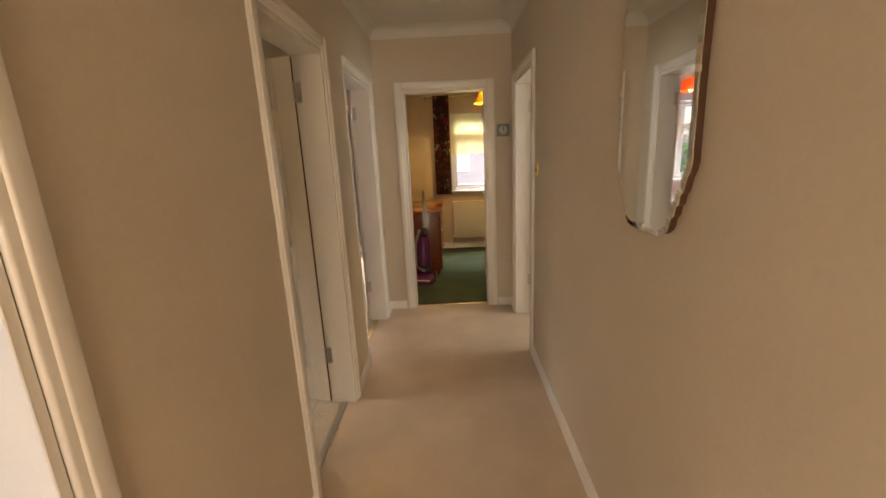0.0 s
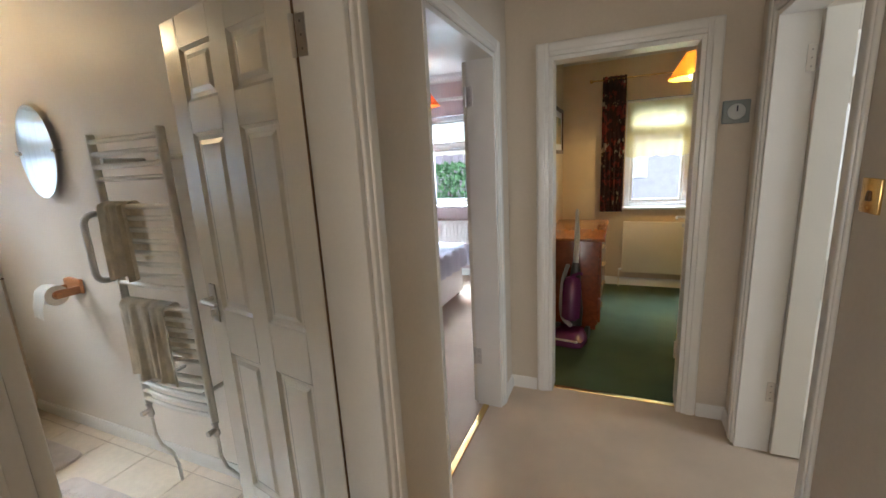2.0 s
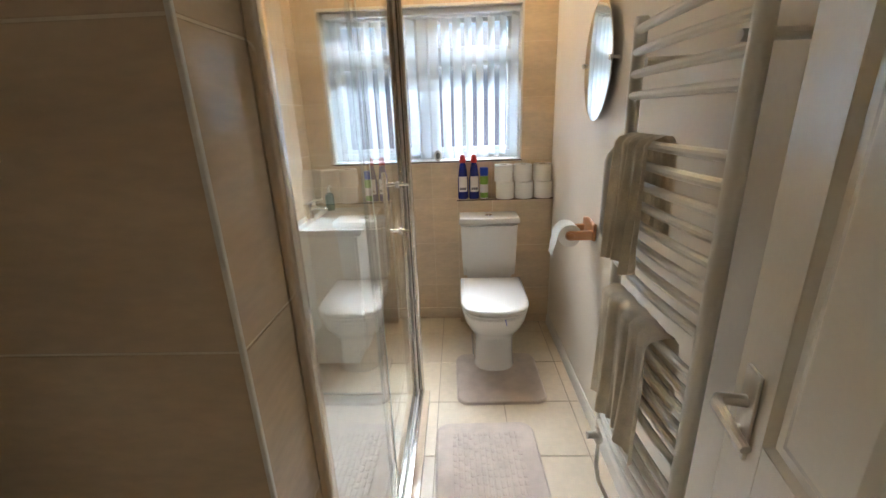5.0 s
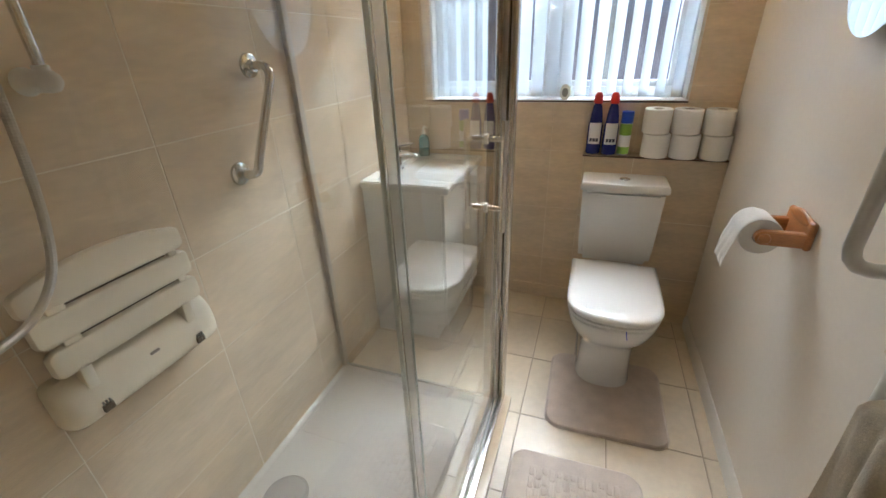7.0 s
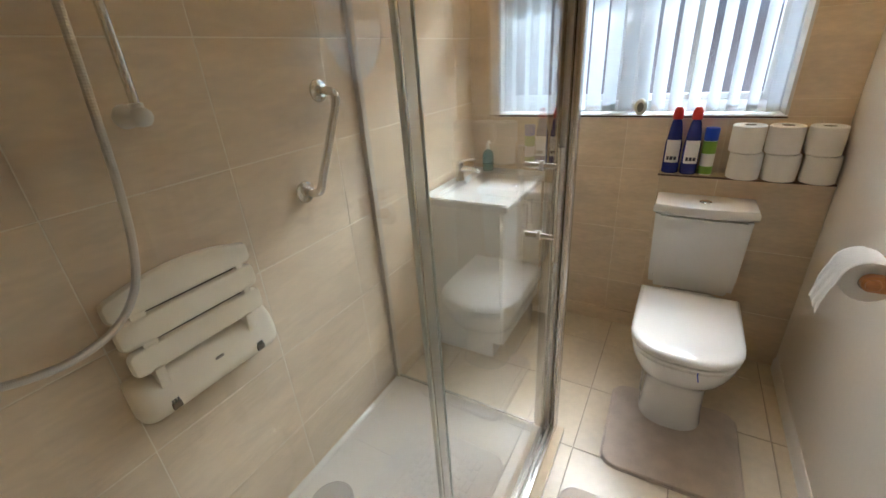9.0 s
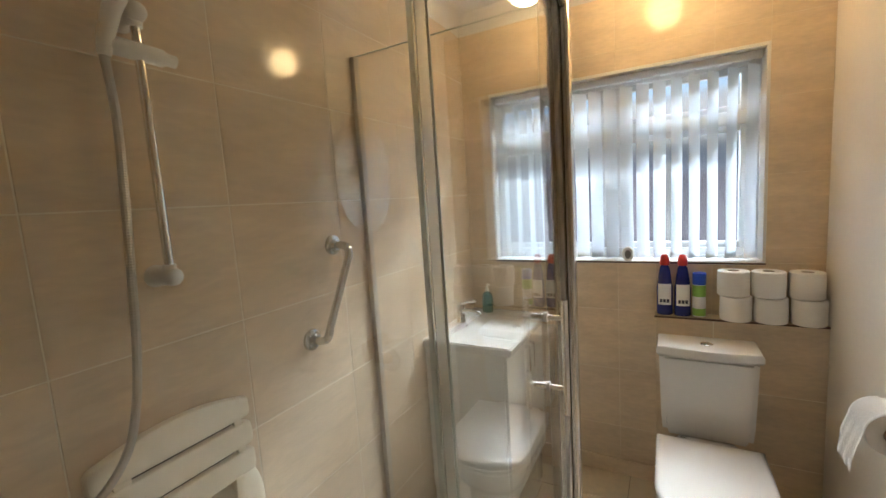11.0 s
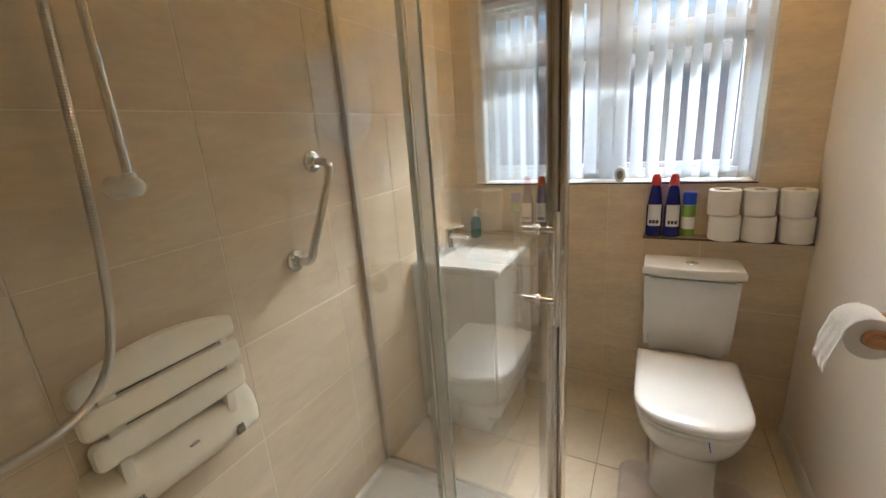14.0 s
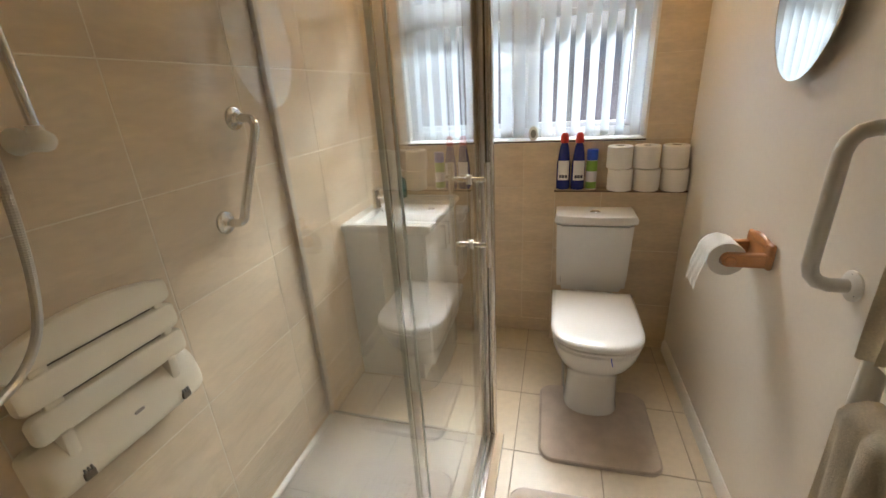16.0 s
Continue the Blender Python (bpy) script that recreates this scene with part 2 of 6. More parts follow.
M["curtain"] = patterned("dark_floral_curtain", (0.075, 0.030, 0.020), [((0.30, 0.055, 0.035), 0.54), ((0.60, 0.46, 0.28), 0.60)], 13)
M["bed_curtain"] = mat("white_curtain_cloth", (0.75, 0.70, 0.62), 0.9, var=0.05, bump=0.2)
M["bedding"] = mat("grey_lilac_duvet", (0.62, 0.62, 0.68), 0.95, var=0.06, scale=8, bump=0.3, bump_scale=60, dist=0.01)
M["blanket"] = striped("striped_grey_throw", (0.20, 0.20, 0.22), (0.62, 0.61, 0.60), "Y", 9.0)
M["bed_base"] = mat("white_bed_base", (0.74, 0.72, 0.69), 0.6, var=0.03)
M["purple"] = mat("purple_vacuum_plastic", (0.12, 0.018, 0.10), 0.25, var=0.06)
M["vac_grey"] = mat("light_grey_vacuum_plastic", (0.50, 0.52, 0.50), 0.35, var=0.04)
M["vac_black"] = mat("black_vacuum_plastic", (0.02, 0.02, 0.022), 0.3, var=0.05)
M["picture"] = patterned("faded_landscape_print", (0.50, 0.36, 0.16), [((0.22, 0.24, 0.10), 0.55), ((0.62, 0.52, 0.32), 0.6)], 9, 0.6, 0.0)
M["dark_wood"] = mat("dark_wood", (0.08, 0.035, 0.018), 0.35, var=0.15)
M["thermo"] = mat("grey_control_plastic", (0.22, 0.25, 0.24), 0.35, var=0.04)
M["glow_lamp"] = glow("lit_opal_globe", (1.0, 0.71, 0.36), 20.0)
M["bulb_glow"] = glow("lit_bulb", (1.0, 0.80, 0.50), 12.0)
M["grass"] = mat("lawn_grass", (0.06, 0.11, 0.03), 0.9, var=0.25, scale=3, fine=60, bump=0.5)
M["leaf"] = mat("shrub_leaf", (0.09, 0.19, 0.08), 0.6, var=0.3, scale=3, fine=30)
M["fence"] = mat("stained_fence_board", (0.27, 0.24, 0.28), 0.8, var=0.15, piece=0.12, stretch=(1, 1, 0.2))
M["facade"] = mat("grey_lilac_render", (0.38, 0.38, 0.45), 0.85, var=0.08, bump=0.2)
M["concrete"] = mat("pale_concrete_post", (0.45, 0.44, 0.42), 0.85, var=0.08)

# ---- helpers ----


def box(bm, x0, x1, y0, y1, z0, z1, bev=0.0, seg=1):
    g = bmesh.ops.create_cube(bm, size=1.0)["verts"]
    for v in g:
        v.co = Vector((x0 + (v.co.x + 0.5) * (x1 - x0), y0 + (v.co.y + 0.5) * (y1 - y0), z0 + (v.co.z + 0.5) * (z1 - z0)))
    if bev:
        bmesh.ops.bevel(bm, geom=list({e for v in g for e in v.link_edges}), offset=bev, segments=seg, profile=0.5, affect="EDGES", clamp_overlap=True)
    return bm


def boxed(x0, x1, y0, y1, z0, z1, bev=0.0, seg=1):
    return box(bmesh.new(), x0, x1, y0, y1, z0, z1, bev, seg)


def lathe(profile, n=32, bm=None, at=(0, 0, 0), cap=True):
    """A turned body about z: profile of (radius, height)."""
    bm = bm or bmesh.new()
    rings = []
    for r, z in profile:
        rings.append([bm.verts.new((at[0] + r * math.cos(a), at[1] + r * math.sin(a), at[2] + z)) for a in (2 * math.pi * k / n for k in range(n))])
    for p, q in zip(rings, rings[1:]):
        for k in range(n):
            bm.faces.new((p[k], p[(k + 1) % n], q[(k + 1) % n], q[k]))
    if cap:
        bm.faces.new(list(reversed(rings[0])))
        bm.faces.new(rings[-1])
    return bm


def tube(points, r, n=12, bm=None, closed=False):
    """A round bar along points."""
    bm = bm or bmesh.new()
    pts = [Vector(p) for p in points]
    rings, up = [], None
    for k, p in enumerate(pts):
        d = ((pts[min(k + 1, len(pts) - 1)] - p).normalized() + (p - pts[max(k - 1, 0)]).normalized()).normalized()
        if up is None:
            up = d.orthogonal().normalized()
        up = (up - d * up.dot(d)).normalized()
        side = d.cross(up)
        rr = r[k] if isinstance(r, (list, tuple)) else r
        rings.append([bm.verts.new(p + rr * (math.cos(a) * up + math.sin(a) * side)) for a in (2 * math.pi * j / n for j in range(n))])
    for p, q in zip(rings, rings[1:]):
        for j in range(n):
            bm.faces.new((p[j], p[(j + 1) % n], q[(j + 1) % n], q[j]))
    bm.faces.new(list(reversed(rings[0])))
    bm.faces.new(rings[-1])
    return bm


def arc(c, r, a0, a1, n, u, v):
    c, u, v = Vector(c), Vector(u), Vector(v)
    return [c + r * (math.cos(radians(a0 + (a1 - a0) * k / n)) * u + math.sin(radians(a0 + (a1 - a0) * k / n)) * v) for k in range(n + 1)]


def loft(rings, bm=None, cap=True):
    """Skin over rings of equally many points."""
    bm = bm or bmesh.new()
    vs = [[bm.verts.new(p) for p in ring] for ring in rings]
    n = len(vs[0])
    for p, q in zip(vs, vs[1:]):
        for k in range(n):
            bm.faces.new((p[k], p[(k + 1) % n], q[(k + 1) % n], q[k]))
    if cap:
        bm.faces.new(list(reversed(vs[0])))
        bm.faces.new(vs[-1])
    return bm


def turn(bm, m):
    bmesh.ops.transform(bm, matrix=m, verts=bm.verts)
    return bm


def mesh_ob(name, bm, material, smooth=35):
    bmesh.ops.recalc_face_normals(bm, faces=bm.faces)
    me = bpy.data.meshes.new(name)
    bm.to_mesh(me)
    bm.free()
    for m in material if isinstance(material, (list, tuple)) else [material]:
        me.materials.append(m)
    if smooth:
        me.shade_smooth()
        me.set_sharp_from_angle(angle=radians(smooth))
    return new(name, me)


def structure(name, bm, material, label, category, smooth=0):
    return tagged(mesh_ob(name, bm, material, smooth), label, category, kind="structure")


def thing(name, label, category, x=0, y=0, z=0, rz=0, group="", kind=""):
    """The empty at a thing's base; its parts are built about it."""
    ob = new(name)
    ob.empty_display_size = 0.1
    ob.matrix_basis = pose(x, y, z, 0, 0, rz)
    return tagged(ob, label, category, group, kind)


def part(name, bm, material, parent, label="", smooth=35):
    ob = mesh_ob(name, bm, material, smooth)
    ob.parent = parent
    return tagged(ob, label)


def holes(u0, u1, v0, v1, cut):
    """The rectangle without the cut ones, as rectangles."""
    us = sorted({u0, u1, *[min(max(c, u0), u1) for h in cut for c in h[:2]]})
    vs = sorted({v0, v1, *[min(max(c, v0), v1) for h in cut for c in h[2:]]})
    out = []
    for a, b in zip(us, us[1:]):
        run = None
        for c, d in zip(vs, vs[1:]):
            inside = any(h[0] < (a + b) / 2 < h[1] and h[2] < (c + d) / 2 < h[3] for h in cut)
            if inside:
                if run:
                    out.append((a, b, *run))
                run = None
            else:
                run = (run[0], d) if run else (c, d)
        if run:
            out.append((a, b, *run))
    return out


def wall(name, axis, t0, t1, u0, u1, z0, z1, cut, low, high, label):
    """A wall with its openings. It runs along axis; low and high are the paints of its two faces."""
    bm = bmesh.new()
    for a, b, c, d in holes(u0, u1, z0, z1, cut):
        box(bm, a, b, t0, t1, c, d) if axis == "x" else box(bm, t0, t1, a, b, c, d)
    k = 1 if axis == "x" else 0
    bm.normal_update()
    for f in bm.faces:
        f.material_index = 1 if f.normal[k] > -0.5 else 0
    return tagged(mesh_ob(name, bm, [low, high], 0), label, "wall", kind="structure")

# ---- the setting ----
H = 2.50
DOOR_H = 2.0
BATH_DOOR, BED_DOOR, FRONT_DOOR, SIDE_DOOR, STUDY_DOOR = (2.14, 2.875), (3.305, 4.14), (0.44, 1.175), (3.44, 4.19), (-0.25, 0.485)
BACK = -3.50

structure("floor_hall", boxed(-0.56, 0.76, -1.4, 4.46, -0.1, 0.0), M["carpet"], "beige cut-pile carpet worn along the hallway", "floor")
structure("floor_study", boxed(-0.49, 2.4, 4.46, 7.0, -0.1, -0.004), M["green_carpet"], "dark green carpet in the study", "floor")
structure("floor_bedroom", boxed(-4.2, -0.56, 3.21, 7.0, -0.1, -0.003), M["bed_carpet"], "fawn carpet in the bedroom", "floor")
structure("floor_front_room", boxed(-3.3, -0.56, -1.4, 1.46, -0.1, -0.003), M["bed_carpet"], "fawn carpet in the front room", "floor")
structure("floor_side_room", boxed(0.76, 3.3, 2.4, 4.46, -0.1, -0.003), M["carpet"], "beige carpet in the side room", "floor")
structure("ceiling", boxed(-4.3, 3.4, -1.6, 7.1, H, H + 0.1), M["ceiling"], "white painted plaster ceiling over all rooms", "ceiling")

wall("wall_hall_left", "y", -0.63, -0.49, -1.4, 3.21, 0, H, [(*BATH_DOOR, -1, DOOR_H), (*FRONT_DOOR, -1, DOOR_H)], M["bath_paint"], M["cream"],
     "cream painted hallway wall with two doorways")
wall("wall_bedroom_hall", "y", -0.63, -0.49, 3.21, 6.88, 0, H, [(*BED_DOOR, -1, DOOR_H)], M["pink"], M["cream"], "wall between hallway, study and bedroom")
wall("wall_hall_right", "y", 0.70, 0.83, -1.4, 4.40, 0, H, [(*SIDE_DOOR, -1, DOOR_H)], M["cream"], M["cream"], "cream painted hallway wall with one doorway")
wall("wall_hall_end", "x", 4.40, 4.52, -0.49, 3.3, 0, H, [(*STUDY_DOOR, -1, DOOR_H)], M["cream"], M["study_paint"], "cream end wall of the hallway with the study doorway")
wall("wall_hall_near", "x", -1.5, -1.4, -3.4, 0.83, 0, H, [(-2.5, -0.9, 0.9, 2.1), (-0.4, 0.6, 0.6, 2.3)], M["cream"], M["cream"], "cream wall closing the hallway and the front room")
wall("wall_window_side", "x", 6.88, 7.02, -4.2, 2.5, 0, H, [(-2.95, -1.45, 0.92, 2.03), (0.165, 1.35, 0.885, 2.0)], M["study_paint"], M["facade"],
     "outer wall with the bedroom and study windows")
wall("wall_bedroom_far", "y", -4.2, -4.1, 3.21, 6.88, 0, H, [], M["pink"], M["pink"], "plain pink bedroom wall")
wall("wall_bathroom_bedroom", "x", 3.15, 3.21, BACK - 0.6, -0.63, 0, H, [], M["bath_paint"], M["pink"], "pale painted bathroom side wall")
wall("wall_bathroom_shower", "x", 1.46, 1.539, BACK, -0.63, 0, H, [], M["cream"], M["grout"], "bathroom wall behind the shower")
wall("wall_bathroom_window", "y", BACK - 0.20, BACK - 0.001, 1.46, 3.15, 0, H, [(1.70, 2.95, 1.15, 2.075)], M["facade"], M["grout"], "bathroom outer wall with the window opening")
wall("wall_front_room_far", "y", -3.4, -3.3, -1.4, 1.46, 0, H, [], M["cream"], M["cream"], "plain cream front room wall")
wall("wall_study_right", "y", 2.4, 2.5, 4.52, 6.88, 0, H, [], M["study_paint"], M["study_paint"], "plain buff study wall")
wall("wall_side_room_far", "y", 3.3, 3.4, 2.4, 4.52, 0, H, [], M["cream"], M["cream"], "plain cream side room wall")
wall("wall_side_room_near", "x", 2.3, 2.4, 0.83, 3.4, 0, H, [], M["cream"], M["cream"], "plain cream side room wall")
wall("wall_study_left_lining", "y", -0.49, -0.482, 4.52, 6.88, 0, H, [], M["study_paint"], M["study_paint"], "buff painted study wall")
wall("wall_bedroom_window_lining", "x", 6.872, 6.88, -4.1, -0.63, 0, H, [(-2.95, -1.45, 0.92, 2.03)], M["pink"], M["pink"], "pink painted bedroom window wall")


def coving(name, p, q, inward, label):
    """A concave plaster cornice along p-q under the ceiling."""
    p, q, w = Vector((*p, H)), Vector((*q, H)), Vector((*inward, 0))
    s = 0.085
    prof = [(0, 0), (0, -s)] + [(s - s * 0.88 * math.cos(radians(a)) - 0.1 * s, -s + s * 0.92 * math.sin(radians(a))) for a in range(0, 91, 15)] + [(s, 0)]
    return structure(name, loft([[e + w * a + Vector((0, 0, b - 0.001)) for a, b in prof] for e in (p, q)]), M["ceiling"], label, "cornice", 40)


coving("coving", (-0.49, -1.4), (-0.49, 4.40), (1, 0), "white coved cornice along the hallway")
coving("coving", (0.70, -1.4), (0.70, 4.40), (-1, 0), "white coved cornice along the hallway")
coving("coving", (-0.49, 4.40), (0.70, 4.40), (0, -1), "white coved cornice over the end wall")
coving("coving", (BACK, 1.54), (BACK, 3.15), (1, 0), "white coved cornice over the bathroom window")
coving("coving", (BACK, 1.54), (-0.63, 1.54), (0, 1), "white coved cornice over the shower wall")
coving("coving", (BACK, 3.15), (-0.63, 3.15), (0, -1), "white coved cornice over the painted bathroom wall")
coving("coving", (-0.482, 6.88), (2.4, 6.88), (0, -1), "white coved cornice in the study")
coving("coving", (-4.1, 6.872), (-0.63, 6.872), (0, -1), "white coved cornice in the bedroom")


def skirting(p, q, inward, h=0.075, t=0.016, label="white painted skirting board"):
    p, q, w = Vector((*p, 0)), Vector((*q, 0)), Vector((*inward, 0))
    prof = [(0.0, 0.0), (t, 0.0), (t, h * 0.72), (t * 0.75, h * 0.86), (t * 0.35, h), (0.0, h)]
    return structure("baseboard", loft([[e + w * a + Vector((0, 0, b)) for a, b in prof] for e in (p, q)]), M["white"], label, "skirting board", 40)


for a, b in ((-1.4, 0.37), (1.245, 2.07), (2.945, 3.30), (4.21, 4.384)):
    skirting((-0.49, a), (-0.49, b), (1, 0))
for a, b in ((-1.4, 3.37), (4.26, 4.384)):
    skirting((0.70, a), (0.70, b), (-1, 0))
for a, b in ((-0.49, -0.325), (0.56, 0.70)):
    skirting((a, 4.40), (b, 4.40), (0, -1))
skirting((-3.40, 3.15), (-0.66, 3.15), (0, -1), 0.07, 0.014, "white skirting along the painted bathroom wall")
skirting((-0.482, 6.88), (2.4, 6.88), (0, -1), 0.09)
skirting((-4.1, 6.872), (-0.63, 6.872), (0, -1), 0.09)
skirting((-0.63, 4.25), (-0.63, 6.87), (-1, 0), 0.09)


def casing(name, axis, face, out, u0, u1, lining, label, w=0.07, near=True):
    """A door frame: moulded architrave round the opening on one face, lining boards through the wall, stops."""
    ob = thing(name, label, "door frame", kind="structure")

    def strip(a, b, c, d, t, bev):
        lo, hi = sorted((face, face + out * t))
        return boxed(a, b, lo, hi, c, d, bev, 3) if axis == "x" else boxed(lo, hi, a, b, c, d, bev, 3)

    for a, b, c, d in ((u0 - w, u0, 0, DOOR_H + w), (u1, u1 + w, 0, DOOR_H + w), (u0, u1, DOOR_H, DOOR_H + w))[0 if near else 1:]:
        part("architrave", strip(a, b, c, d, 0.016, 0.007), M["white"], ob)
        i = 0.022
        if b - a > 0.2:
            part("moulding", strip(a, b, c + i, d - 0.006, 0.022, 0.006), M["white"], ob)
        elif a < u0:
            part("moulding", strip(a + 0.006, b - i, c, d - 0.006, 0.022, 0.006), M["white"], ob)
        else:
            part("moulding", strip(a + i, b - 0.006, c, d - 0.006, 0.022, 0.006), M["white"], ob)
    l0, l1 = lining
    for a, b, c, d in ((u0, u0 + 0.022, 0, DOOR_H), (u1 - 0.022, u1, 0, DOOR_H), (u0 + 0.022, u1 - 0.022, DOOR_H - 0.022, DOOR_H)):
        part("lining", boxed(a, b, l0, l1, c, d, 0.002) if axis == "x" else boxed(l0, l1, a, b, c, d, 0.002), M["white"], ob)
    return ob


casing("door_frame_bathroom", "y", -0.49, 1, *BATH_DOOR, (-0.635, -0.485), "white gloss door frame of the bathroom")
casing("door_frame_bedroom", "y", -0.49, 1, *BED_DOOR, (-0.635, -0.485), "white gloss door frame of the bedroom", near=False)
casing("door_frame_front_room", "y", -0.49, 1, *FRONT_DOOR, (-0.635, -0.485), "white gloss door frame of the front room")
casing("door_frame_side_room", "y", 0.70, -1, *SIDE_DOOR, (0.695, 0.835), "white gloss door frame of the side room")
casing("door_frame_study", "x", 4.40, -1, *STUDY_DOOR, (4.395, 4.525), "white gloss door frame of the study")


def jamb_hinges(frame_name, axis, jamb, edge, into):
    """Butt hinges let into the lining: jamb is the lining's inner face, edge its edge on the door's side."""
    for z in (0.272, 1.752):
        lo, hi = sorted((edge + into * 0.002, edge + into * 0.034))
        pin = edge - into * 0.006
        plate = boxed(jamb - 0.0025, jamb, lo, hi, z, z + 0.10, 0.0006) if axis == "x" else boxed(lo, hi, jamb - 0.0025, jamb, z, z + 0.10, 0.0006)
        at = (jamb - 0.006, pin) if axis == "x" else (pin, jamb - 0.006)
        pl = part("hinge_plate", plate, M["satin"], scene.objects[frame_name], "satin steel butt hinge")
        part("hinge_pin", tube([(*at, z), (*at, z + 0.10)], 0.0068, 10), M["satin"], pl)
        for q in (0.018, 0.05, 0.082):
            mid = (lo + hi) / 2
            dot = boxed(jamb - 0.0035, jamb - 0.002, mid - 0.003, mid + 0.003, z + q - 0.003, z + q + 0.003, 0.001) if axis == "x" else \
                boxed(mid - 0.003, mid + 0.003, jamb - 0.0035, jamb - 0.002, z + q - 0.003, z + q + 0.003, 0.001)
            part("screw", dot, M["bolt"], pl)


jamb_hinges("door_frame_bathroom", "y", BATH_DOOR[1] - 0.022, -0.635, 1)
jamb_hinges("door_frame_bedroom", "y", BED_DOOR[1] - 0.022, -0.635, 1)
jamb_hinges("door_frame_side_room", "y", SIDE_DOOR[1] - 0.022, 0.835, -1)
jamb_hinges("door_frame_study", "x", STUDY_DOOR[1] - 0.022, 4.525, -1)
structure("threshold", boxed(-0.228, 0.463, 4.445, 4.475, -0.01, 0.006, 0.003, 2), M["brass"], "brass threshold strip between two carpets", "threshold")
structure("threshold", boxed(-0.60, -0.565, 3.328, 4.118, -0.01, 0.006, 0.003, 2), M["brass"], "brass threshold strip at the bedroom door", "threshold")
structure("threshold", boxed(-0.575, -0.54, 2.162, 2.853, -0.01, 0.007, 0.003, 2), M["satin"], "worn metal threshold strip at the bathroom door", "threshold")


def lever(parent, x, y, z, side, toward):
    """A lever handle on its plate, on the face that looks along side (y); the lever points along toward (x)."""
    pl = part("handle_plate", boxed(x - 0.021, x + 0.021, min(y, y + side * 0.007), max(y, y + side * 0.007), z - 0.075, z + 0.075, 0.003, 2), M["satin"], parent, "satin steel handle plate")
    part("lever", tube([(x, y, z + 0.02), (x, y + side * 0.045, z + 0.02), (x + toward * 0.015, y + side * 0.052, z + 0.02), (x + toward * 0.06, y + side * 0.054, z + 0.022),
                        (x + toward * 0.105, y + side * 0.05, z + 0.018)], [0.010, 0.009, 0.010, 0.0095, 0.007], 10), M["satin"], pl, "satin steel lever handle")
    part("thumb_turn", boxed(x - 0.006, x + 0.006, min(y, y + side * 0.022), max(y, y + side * 0.022), z - 0.05, z - 0.025, 0.003, 2), M["satin"], pl)


def panel_door(name, label, x, y, rz, width=0.69, height=1.965, hinge_side=1, gap_strip=False):
    """A six-panel door leaf on its hinges. It hangs at (x, y), lies along local -x, and its faces look along local y."""
    ob = thing(name, label, "door", x, y, 0.012, rz, kind="structure")
    t = 0.018
    st, mid = 0.105, 0.095
    cols = [(-width + st, -width / 2 - mid / 2), (-width / 2 + mid / 2, -st)]
    rows = [(0.20, 0.79), (0.965, 1.60), (1.70, 1.87)]
    bm = boxed(-width + 0.002, -0.002, -0.009, 0.009, 0.002, height - 0.002)
    for a, b in ((-width, -width + st), (-st, 0), (-width / 2 - mid / 2, -width / 2 + mid / 2)):
        box(bm, a, b, -t, t, 0, height, 0.002)
    edges = [0.0] + [e for r in rows for e in r] + [height]
    for c, d in zip(edges[::2], edges[1::2]):
        for a, b in cols:
            box(bm, a, b, -t + 0.0004, t - 0.0004, c, d)
    part("leaf", bm, M["door_paint"], ob)
    for a, b in cols:
        for c, d in rows:
            for s in (-1, 1):
                rings = []
                for inset, depth in ((0.0, 0.0165), (0.012, 0.0085), (0.022, 0.0080), (0.040, 0.0150), (0.042, 0.0152)):
                    rings.append([Vector((px, s * depth, pz)) for px, pz in ((a + inset, c + inset), (b - inset, c + inset), (b - inset, d - inset), (a + inset, d - inset))])
                pm = loft(rings, cap=False)
                pm.faces.new([v for v in pm.verts][-4:])
                part("panel", pm, M["door_paint"], ob, smooth=0)
    for s in (-1, 1):
        lever(ob, -width + 0.055, s * t, 0.985, s, 1)
    for z in (0.26, 1.74):
        hg = part("hinge", tube([(0.006, hinge_side * (t + 0.004), z), (0.006, hinge_side * (t + 0.004), z + 0.10)], 0.0065, 10), M["satin"], ob, "satin steel butt hinge")
        part("hinge_plate", boxed(-0.004, 0.0015, -t + 0.004, t, z, z + 0.10, 0.0008), M["satin"], hg)
    # strip on the hinge edge, the gap's darkness put into its brown
    if gap_strip:
        part("edge_line", boxed(0.0003, 0.0025, -t + 0.003, t - 0.003, 0.004, height - 0.004), M["gap_edge"], ob, "brown strip on the hinge edge, toned as the unlit gap")
    return ob


panel_door("door_bathroom", "white six-panel door standing open into the bathroom", -0.640, 2.868, -11.0, hinge_side=1, gap_strip=True)
panel_door("door_bedroom", "white six-panel door standing wide open into the bedroom", -0.640, 4.128, -85.0)
panel_door("door_front_room", "white six-panel door standing open into the front room", -0.640, 1.145, 3.0)
panel_door("door_study", "white six-panel door standing open into the study", 0.478, 4.530, -98.0, hinge_side=-1)
panel_door("door_side_room", "white six-panel door standing open into the side room", 0.838, 4.16, 180.0, hinge_side=-1)

# ---- windows ----


